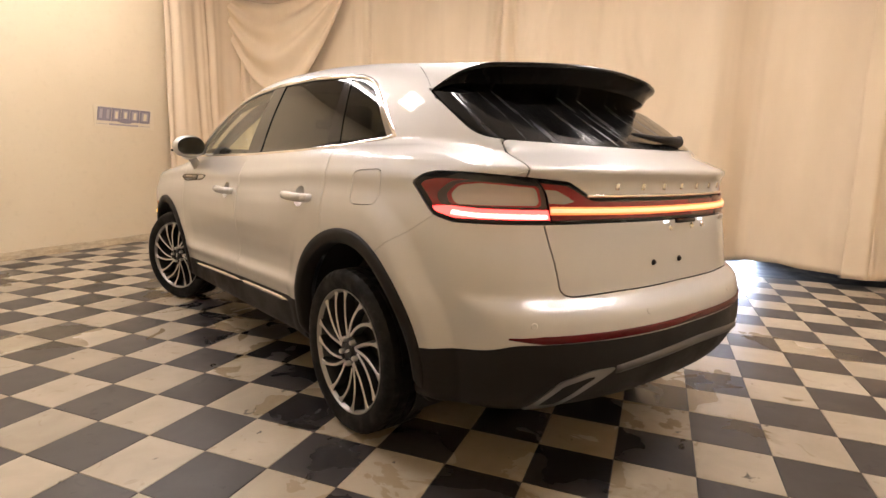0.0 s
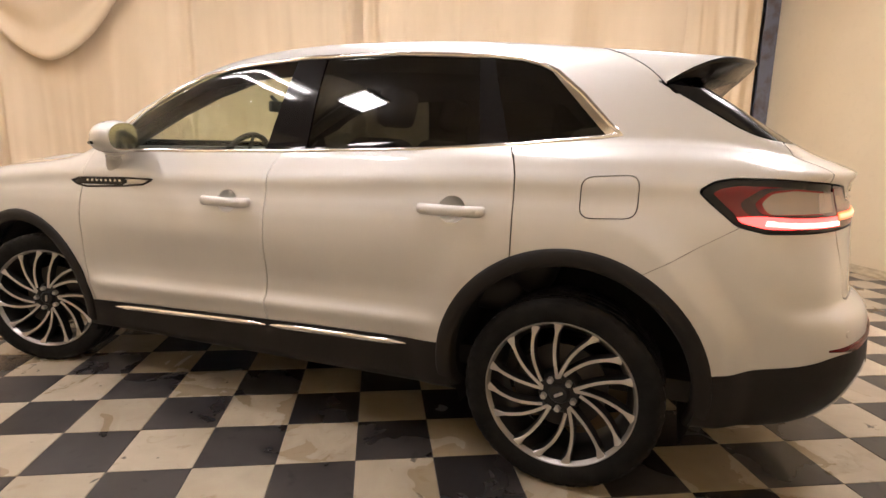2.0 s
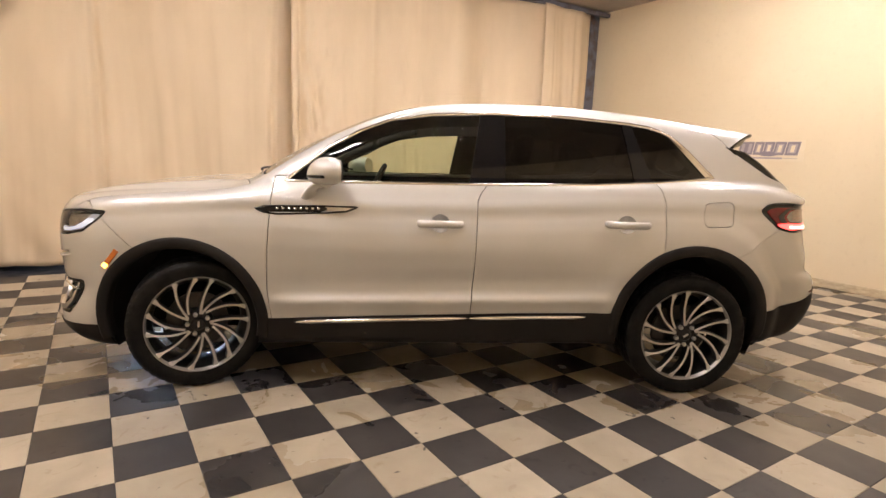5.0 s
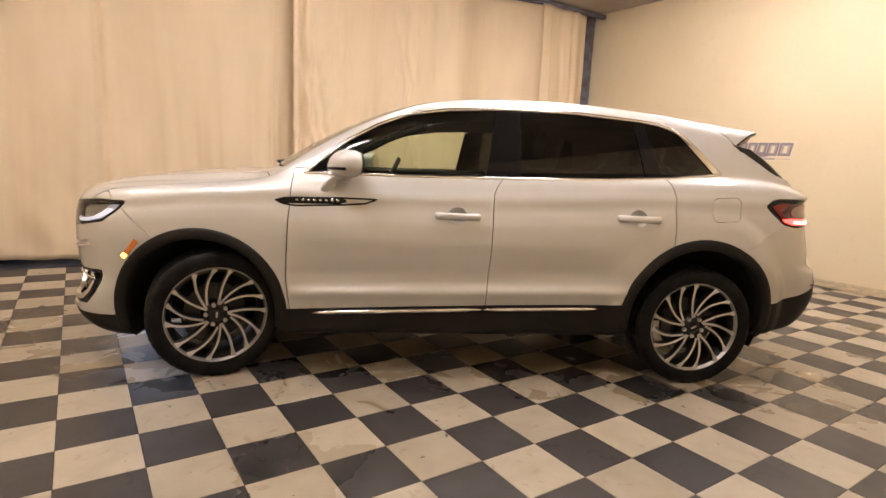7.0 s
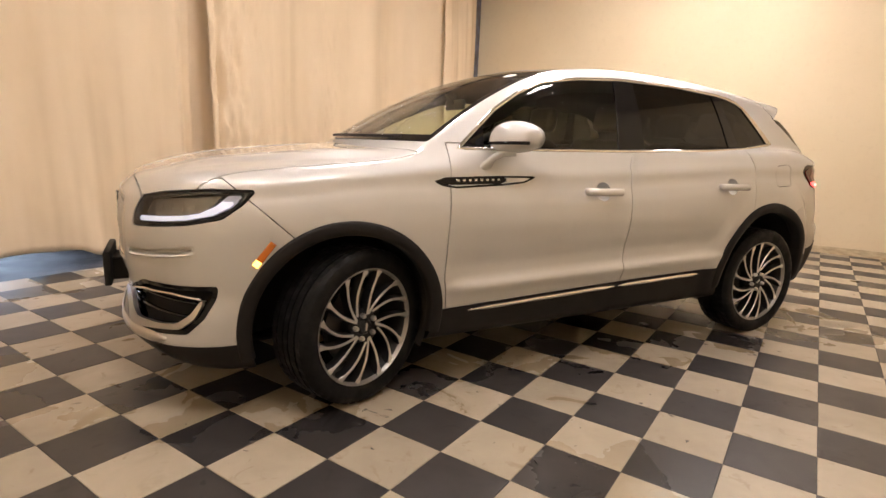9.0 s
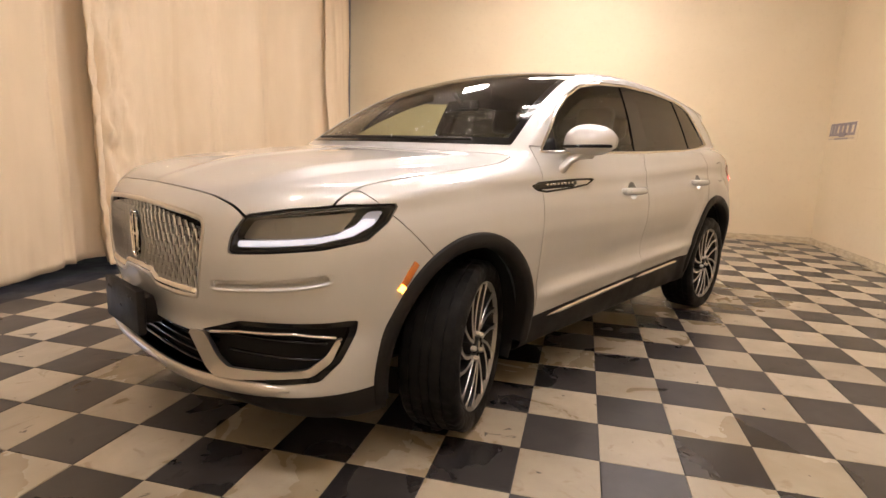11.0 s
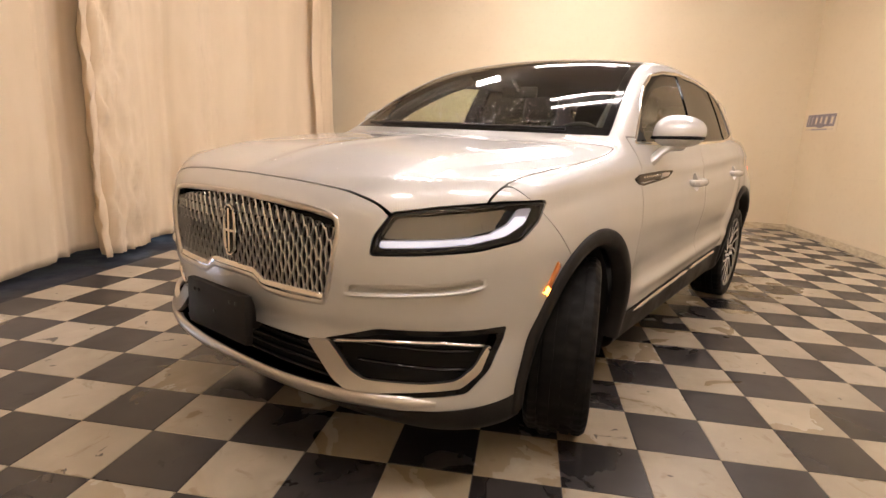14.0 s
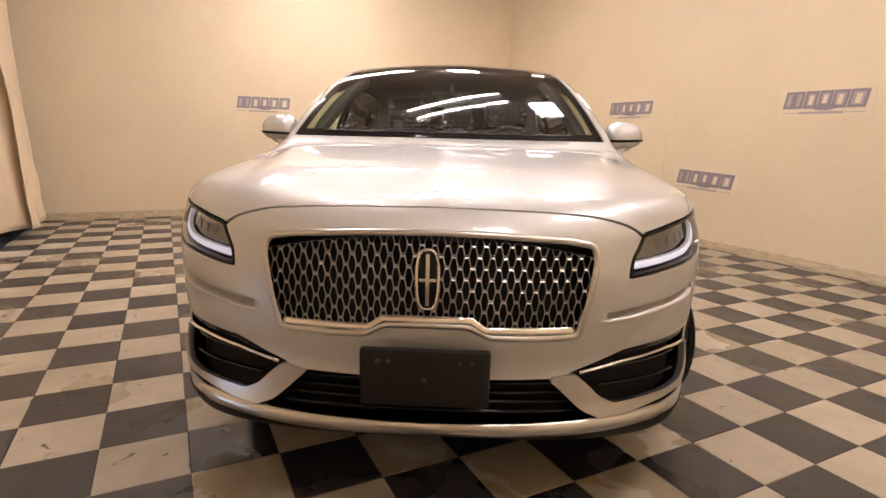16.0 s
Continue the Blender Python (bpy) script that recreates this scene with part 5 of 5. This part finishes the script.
# side markers
for s in (1, -1):
    q = cast(fine([(1.900, .684), (1.880, .708), (1.842, .757), (1.826, .778)], .012, False), "side") * (1, s, 1)
    marker = strip("side_marker", q, .028, .006, m_amber, front_bumper, profile="flat", label="slim amber side marker, lit at its foot", sink=.0)
    q = cast(fine([(1.900, .684), (1.884, .704)], .008, False), "side") * (1, s, 1)
    strip("bulb", q, .026, .008, m_amber_lit, marker, profile="flat", label="glowing amber bulb", sink=.0)
    # fender badge: black blade with bars in place of the letters
    blade = [(1.096, 1.031), (1.02, 1.046), (.74, 1.056), (.535, 1.056), (.60, 1.030), (.72, 1.018), (.98, 1.004), (1.05, 1.012)]
    q = cast(fine(blade, .02), "side") * (1, s, 1)
    badge = strip("fender_badge", q, .010, .005, m_gloss, car, closed=True, label="black and chrome fender blade with letter bars", sink=.0)
    xs = np.linspace(1.085, .70, 30)
    strip("blade_face", cast(np.stack([xs, 1.031 + .012 * (1.085 - xs) / .5], -1), "side") * (1, s, 1), .036, .004, m_gloss, badge, taper=True, profile="flat", label="black blade face", sink=.0)
    xs = np.linspace(.715, .565, 12)
    strip("blade_tip", cast(np.stack([xs, 1.040 + .02 * (.715 - xs)], -1), "side") * (1, s, 1), .020, .003, m_satin, badge, taper=True, profile="flat", label="satin chrome blade tip", sink=.0)
    for k in range(8):
        x = .975 - .032 * k
        z = 1.033 + .012 * (1.085 - x) / .5
        strip("badge_letter", cast(np.array([(x, z - .006), (x, z), (x, z + .006)]), "side") * (1, s, 1), .015, .0055, m_chrome, badge, profile="flat", label="chrome letter as a plain bar", sink=0)

# door handles
for doors, (x, z) in zip((front_doors, rear_doors), HANDLES):
    for s, door in zip((1, -1), doors):
        c = cast(np.array([(x, z)]), "side")[0] * (1, s, 1)
        bm = bmesh.new()
        path = [c + np.array([dx, s * dy, 0]) for dx, dy in ((-.118, -.004), (-.116, .020), (-.104, .033), (-.05, .041), (.05, .041), (.104, .033), (.116, .020), (.118, -.004))]
        tube(bm, path, [.013, .0155, .016, .016, .016, .016, .0155, .013], 14, 1.3)
        handle = part("handle", bm, m_paint, door, "white pull handle")
        v, f = sided(cut["front_cup" if x > 0 else "rear_cup"], s > 0)
        e = np.clip(-cups(v) / .03, 0, 1)[:, None]
        link("handle_cup", v - slope(v) * (.046 * e * (2 - e)), f, m_paint, door, label="dished recess behind the handle")
        bm = bmesh.new()
        tube(bm, [p + np.array([0, s * .008, -.006]) for p in path[2:6]], .004, 8)
        part("handle_trim", bm, m_chrome, handle, "chrome line on the handle")

# door mirrors
power = lambda t, k: math.copysign(abs(t) ** k, t)
for s in (1, -1):
    bm = bmesh.new()
    bmesh.ops.create_uvsphere(bm, u_segments=40, v_segments=26, radius=1)
    for v_ in bm.verts:
        x, y, z = v_.co
        x, y, z = max(power(x, .9), -.62), power(y, .84), power(z, .86)
        wide = 1 - .22 * (y + 1) / 2
        tall = .089 * wide if z > 0 else .072
        lean = -.020 * z if x > 0 else 0
        v_.co = (.700 + .102 * x - .030 * y + lean, s * (1.0 + .110 * y), 1.246 + tall * z + .004 * y)
    mirror = part("door_mirror", bm, m_paint, car, "white door mirror with a dark slot below its cap")
    bm = bmesh.new()
    bmesh.ops.create_circle(bm, cap_ends=True, segments=32, radius=1)
    for v_ in bm.verts:
        y, z = power(v_.co.x, .84), power(v_.co.y, .86)
        v_.co = (.634 - .030 * y - .003, s * (1.0 + .096 * y), 1.247 + (.075 * (1 - .22 * (y + 1) / 2) if z > 0 else .058) * z)
    part("mirror_glass", bm, m_chrome, mirror, "mirror glass")
    bm = bmesh.new()
    tube(bm, [(.815, s * .90, 1.085), (.805, s * .925, 1.115), (.785, s * .945, 1.150), (.75, s * .970, 1.172), (.70, s * 1.0, 1.186)], [.050, .040, .033, .036, .052], 16, .55)
    part("mirror_arm", bm, m_paint, mirror)
    bm = bmesh.new()
    ring = []
    for t in np.linspace(-1.25, 1.35, 17):
        x, y = power(math.cos(t), .9), power(math.sin(t), .84)
        ring.append((.700 + .103 * x - .030 * y, s * (1.0 + .111 * y), 1.218 + .004 * y))
    tube(bm, ring, .008, 8)
    part("mirror_slot", bm, m_gloss, mirror, "gloss black slot round the cap")

# inspection sticker at the top of the windshield
bm = bmesh.new()
q = cast(np.array([(.48, 1.585), (.56, 1.578), (.565, 1.596), (.485, 1.604)]), "end+") + np.array([.006, 0, .004])
bm.faces.new([bm.verts.new(p) for p in q])
part("windshield_sticker", bm, m_paper, car, "small white windshield sticker")

# front wipers
for y0, y1 in ((.62, -.05), (-.05, -.62)):
    ys = np.linspace(y0, y1, 12)
    p = cast(np.stack([ys, 1.222 + 0 * ys], -1), "end+") + np.array([.014, 0, .01])
    bm = bmesh.new()
    tube(bm, list(p), .008, 8)
    part("wiper", bm, m_clad, car, "black wiper blade at rest")

# rain drops left on the windshield, the front windows and the hood
rng = np.random.default_rng(5)


def drops(name, points, view, material, parent, label, low=.0016, high=.0046, lift=.001):
    p = cast(points, view)
    n = slope(p)
    v, f = [], []
    for c, d, r in zip(p, n, rng.uniform(low, high, len(p))):
        a = np.cross(d, (0, 0, 1.0)) + 1e-6
        a /= np.linalg.norm(a)
        b = np.cross(d, a)
        k = len(v)
        for h, q in ((0, 1.0), (.45, .75)):
            v += [c + d * (lift + h * r) + r * q * (a * math.cos(t) + 1.2 * b * math.sin(t)) for t in np.arange(6) * math.pi / 3]
        v.append(c + d * (lift + .62 * r))
        f += [(k + i, k + (i + 1) % 6, k + 6 + (i + 1) % 6, k + 6 + i) for i in range(6)] + [(k + 6 + i, k + 6 + (i + 1) % 6, k + 12) for i in range(6)]
    tagged(link(name, v, f, material, parent, label=label), label, kind="stuff")


yy, zz = rng.uniform(-.60, .60, 560), 1.225 + np.abs(rng.normal(0, .12, 560))
ok = (zz < 1.56) & (np.abs(yy) < .68 - .4 * (zz - 1.22))
drops("rain_water", np.stack([yy, zz], -1)[ok], "end+", m_drop, car, "clear rain drops on the windshield", low=.002, high=.0055)
q = np.stack([rng.uniform(-.05, .45, 160), rng.uniform(1.40, 1.57, 160)], -1)
drops("rain_water", q[dlo(np.stack([q[:, 0], 0 * q[:, 0] + .8, q[:, 1]], -1)) < -.02], "side", m_drop, car, "clear rain drops on the side window", high=.0035, lift=-.008)
q = np.stack([rng.uniform(1.45, 2.25, 420), rng.uniform(-.62, .62, 420)], -1)
drops("rain_water", q, "top", m_drop, car, "clear rain drops on the hood", low=.0012, high=.0026)

# ---- wheels


def wheel():
    w = new("wheel")
    tyre = bmesh.new()
    prof = [(.270, -.098), (.276, -.108), (.300, -.118), (.335, -.1215), (.358, -.116), (.370, -.104)]
    ztread = []
    z = -.098
    for width, depth in ((.030, 0), (.009, .009), (.036, 0), (.010, .009), (.026, 0), (.010, .009), (.036, 0), (.009, .009), (.030, 0)):
        r = .3785 - .0035 * (abs(z + width / 2) / .1) ** 2 - depth
        ztread += [(r, z), (r, z + width)]
        z += width
    prof += ztread + [(.370, .104), (.358, .116), (.335, .1215), (.300, .118), (.276, .108), (.270, .098)]
    prof = [(.270 + (r - .270) * .865, z) for r, z in prof]
    lathe(tyre, prof, 192)
    for v_ in tyre.verts:                        # cross cuts in the outer ribs
        r, k = math.hypot(v_.co.x, v_.co.y), round(math.atan2(v_.co.y, v_.co.x) / math.pi * 96)
        if r > .353 and abs(v_.co.z) > .066 and k % 4 == 0:
            v_.co.x, v_.co.y = v_.co.x * (1 - .0035 / r), v_.co.y * (1 - .0035 / r)
        elif r > .360 and abs(v_.co.z) < .066 and (k + (v_.co.z > 0)) % 5 == 0:
            v_.co.x, v_.co.y = v_.co.x * (1 - .003 / r), v_.co.y * (1 - .003 / r)
    part("tyre", tyre, m_rubber, w, "worn black tyre with road dirt")
    rim = bmesh.new()
    lathe(rim, [(.262, -.10), (.240, -.085), (.232, .0), (.238, .055), (.262, .088), (.266, .098)], 72)
    barrel = part("rim", rim, m_rimdark, w, "dark painted alloy rim barrel")
    lipm = bmesh.new()
    lathe(lipm, [(.260, .094), (.267, .105), (.2705, .1105), (.2745, .1110), (.277, .104)], 72)
    part("rim_lip", lipm, m_lip, w, "machined silver rim lip")
    for g in range(5):
        base = 72 * g
        for n, (root, end, r0) in enumerate(((55, 50, .058), (50, 20, .062), (35, -4, .075))):
            face, deep = bmesh.new(), bmesh.new()
            pts = []
            a0, a1 = radians(base + root), radians(base + end)
            p0, p1 = Vector((r0 * math.cos(a0), r0 * math.sin(a0))), Vector((.267 * math.cos(a1), .267 * math.sin(a1)))
            side = Vector((-(p1 - p0).y, (p1 - p0).x))
            for k in range(15):
                u = k / 14
                q = p0 + (p1 - p0) * u + side * ((.06, .085, .105)[n] * math.sin(math.pi * u))
                pts.append((q.length, math.atan2(q.y, q.x)))
            rows = []
            for k, (r, a) in enumerate(pts):
                u = (r - .055) / .207
                p = Vector((r * math.cos(a), r * math.sin(a), .097 + .008 * u))
                ra, aa = pts[min(k + 1, 14)]
                rb, ab = pts[max(k - 1, 0)]
                d = Vector((ra * math.cos(aa) - rb * math.cos(ab), ra * math.sin(aa) - rb * math.sin(ab), 0)).normalized()
                s = Vector((-d.y, d.x, 0))
                hw = .0066 + .012 * max(0, u - .86) ** 1.0 / .18 + .003 * max(0, .3 - u)
                rows.append((p, s, hw))
            fa = [[face.verts.new(p + s * w_ * hw + Vector((0, 0, dz))) for w_, dz in ((-1, -.003), (-.8, 0), (.8, 0), (1, -.003))] for p, s, hw in rows]
            de = [[deep.verts.new(p + s * w_ * hw + Vector((0, 0, dz))) for w_, dz in ((-1, -.003), (-1.5, -.045), (1.5, -.045), (1, -.003))] for p, s, hw in rows]
            for q in (fa, de):
                for a, b in zip(q, q[1:]):
                    for c in range(3):
                        (face if q is fa else deep).faces.new((a[c], a[c + 1], b[c + 1], b[c]))
            sp = part("spoke", deep, m_rimdark, w, "dark painted spoke with machined face")
            part("spoke_face", face, m_alloy, sp, "machined silver spoke face")
    hubm = bmesh.new()
    lathe(hubm, [(.085, .03), (.082, .070), (.070, .086), (.050, .090), (.040, .088), (.036, .094), (.030, .100), (.0001, .102)], 40)
    hub = part("hub", hubm, m_rimdark, w, "dark wheel hub")
    cap = bmesh.new()
    prism(cap, rounded([(-.018, -.0055), (.018, -.0055), (.018, .0055), (-.018, .0055)], .005, 3), .1055, pose(0, 0, 0, 0, 0, 25), .001)
    part("hub_cap_badge", cap, m_satin, hub, "small satin hub badge")
    for k in range(5):
        a = radians(72 * k + 82)
        nut = bmesh.new()
        lathe(nut, [(.0125, .060), (.0125, .104), (.009, .110), (.0001, .111)], 6, Matrix.Translation((.057 * math.cos(a), .057 * math.sin(a), 0)))
        part("wheel_nut", nut, m_alloy, hub, "chrome wheel nut")
    disc = bmesh.new()
    lathe(disc, [(.09, -.01), (.165, -.01), (.165, .012), (.09, .012), (.06, .03)], 48)
    part("brake_disc", disc, m_steel, w, "ventilated steel brake disc")
    cal = bmesh.new()
    lathe(cal, [(.115, .014), (.18, .014), (.185, .03), (.175, .04), (.115, .04)], 24)
    bmesh.ops.delete(cal, geom=[v for v in cal.verts if v.co.x < .07], context="VERTS")
    part("brake_caliper", cal, m_steel, w)
    return w


first = wheel()
first.parent = car
spots = [(-1.414, .838, 0, 7), (1.456, .852, 23, 59), (-1.414, -.838, 180, 34), (1.440, -.834, 203, 51)]
places = [pose(x, y, .363) @ pose(0, 0, 0, 0, 0, turn) @ pose(0, 0, 0, -90, 0, 0) @ pose(0, 0, 0, 0, 0, roll) for x, y, turn, roll in spots]
first.matrix_basis = places[0]
for m in places[1:]:
    copy_thing(first, m)

# ---- cabin


def seat(x, y, w=.50):
    s = new("seat")
    s.parent = car
    s.matrix_basis = pose(x, y, .545)
    bm = bmesh.new()
    box(bm, -.25, .27, -w / 2, w / 2, 0, .17, .06, 3)
    part("cushion", bm, m_seat, s)
    bm = bmesh.new()
    box(bm, -.09, .09, -w / 2, w / 2, 0, .66, .07, 3)
    bmesh.ops.transform(bm, matrix=pose(-.24, 0, .10, 0, -20, 0), verts=bm.verts)
    part("backrest", bm, m_seat, s)
    bm = bmesh.new()
    box(bm, -.05, .05, -.14, .14, 0, .19, .045, 3)
    bmesh.ops.transform(bm, matrix=pose(-.50, 0, .78, 0, -12, 0), verts=bm.verts)
    part("headrest", bm, m_seat, s)
    return tagged(s, "dark leather car seat")


for x, y, w in ((.05, .38, .50), (.05, -.38, .50), (-.95, .40, .52), (-.95, -.40, .52), (-.95, 0, .26)):
    seat(x, y, w)
bm = bmesh.new()
box(bm, .62, 1.15, -.74, .74, .85, 1.13, .06, 3)
part("dashboard", bm, m_trim_in, car, "dark soft dashboard")
bm = bmesh.new()
ring = [pose(.50, .37, 1.11, 0, 66, 0) @ Vector((.185 * math.cos(a), .185 * math.sin(a), 0)) for a in np.linspace(0, 2 * math.pi, 33)]
tube(bm, ring, .016, 8, ends=False)
sw = part("steering_wheel", bm, m_trim_in, car, "dark steering wheel")
bm = bmesh.new()
lathe(bm, [(.0001, .012), (.06, .010), (.075, -.01), (.05, -.03)], 20, pose(.50, .37, 1.11, 0, 66, 0))
for a in (0, 180, 270):
    q = pose(.50, .37, 1.11, 0, 66, 0) @ pose(0, 0, 0, 0, 0, a)
    tube(bm, [q @ Vector((.05, 0, 0)), q @ Vector((.18, 0, 0))], .014, 6, .5)
part("wheel_boss", bm, m_trim_in, sw)
for s in (1, -1):
    bm = bmesh.new()
    tube(bm, [(1.071, s * 0.733, 1.140), (0.866, s * 0.697, 1.271), (0.657, s * 0.659, 1.385), (0.440, s * 0.618, 1.484), (0.217, s * 0.582, 1.556)], [.030, .036, .038, .038, .034], 10)
    part("a_pillar_trim", bm, m_trim_in, car, "dark inner trim of the front pillar")
bm = bmesh.new()
box(bm, -1.9, 1.2, -.80, .80, .36, .44)
part("cabin_floor", bm, m_trim_in, car)
bm = bmesh.new()
box(bm, .50, .53, -.12, .12, 1.42, 1.485, .012, 2)
tube(bm, [(.53, 0, 1.46), (.60, 0, 1.52)], .012, 8)
part("rear_view_mirror", bm, m_trim_in, car, "black rear-view mirror")
car.matrix_world = CAR

# ---------------------------------------------------------------- floor tiles
floor = structure(new("floor"), "checkerboard of cream and charcoal vinyl tiles, wet in places")


def tile_mesh(name, material, s=T - .0022, h=.004, b=.0016):
    bm = bmesh.new()
    box(bm, -s / 2, s / 2, -s / 2, s / 2, -h, 0)
    bmesh.ops.bevel(bm, geom=[e for e in bm.edges if all(v.co.z > -.001 for v in e.verts)], offset=b, segments=1, affect="EDGES")
    me = bpy.data.meshes.new(name)
    bm.to_mesh(me)
    bm.free()
    me.materials.append(material)
    return me


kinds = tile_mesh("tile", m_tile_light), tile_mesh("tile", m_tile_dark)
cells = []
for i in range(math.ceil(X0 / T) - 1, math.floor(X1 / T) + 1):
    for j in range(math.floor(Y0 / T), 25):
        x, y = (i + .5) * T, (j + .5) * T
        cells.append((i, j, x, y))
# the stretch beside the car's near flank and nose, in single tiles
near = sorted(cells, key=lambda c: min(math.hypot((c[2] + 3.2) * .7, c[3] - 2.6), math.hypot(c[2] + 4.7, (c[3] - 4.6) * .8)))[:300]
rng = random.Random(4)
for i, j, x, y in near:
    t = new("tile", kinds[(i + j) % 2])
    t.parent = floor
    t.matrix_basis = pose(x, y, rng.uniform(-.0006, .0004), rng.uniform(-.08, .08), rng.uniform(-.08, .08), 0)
chosen = {(i, j) for i, j, _, _ in near}
for parity, material in ((0, m_tile_light), (1, m_tile_dark)):
    bm = bmesh.new()
    s = (T - .0022) / 2
    for i, j, x, y in cells:
        if (i, j) in chosen or (i + j) % 2 != parity:
            continue
        x0, x1, y0, y1 = max(x - s, X0), min(x + s, X1), max(y - s, Y0), min(y + s, YN)
        z = rng.uniform(-.0006, .0004)
        top = [bm.verts.new((a, b, z)) for a, b in ((x0 + .001, y0 + .001), (x1 - .001, y0 + .001), (x1 - .001, y1 - .001), (x0 + .001, y1 - .001))]
        low = [bm.verts.new((a, b, -.004)) for a, b in ((x0, y0), (x1, y0), (x1, y1), (x0, y1))]
        bm.faces.new(top)
        for k in range(4):
            bm.faces.new((low[k], low[(k + 1) % 4], top[(k + 1) % 4], top[k]))
    tagged(mesh_ob("far_tiles", bm, material, floor), kind="stuff")
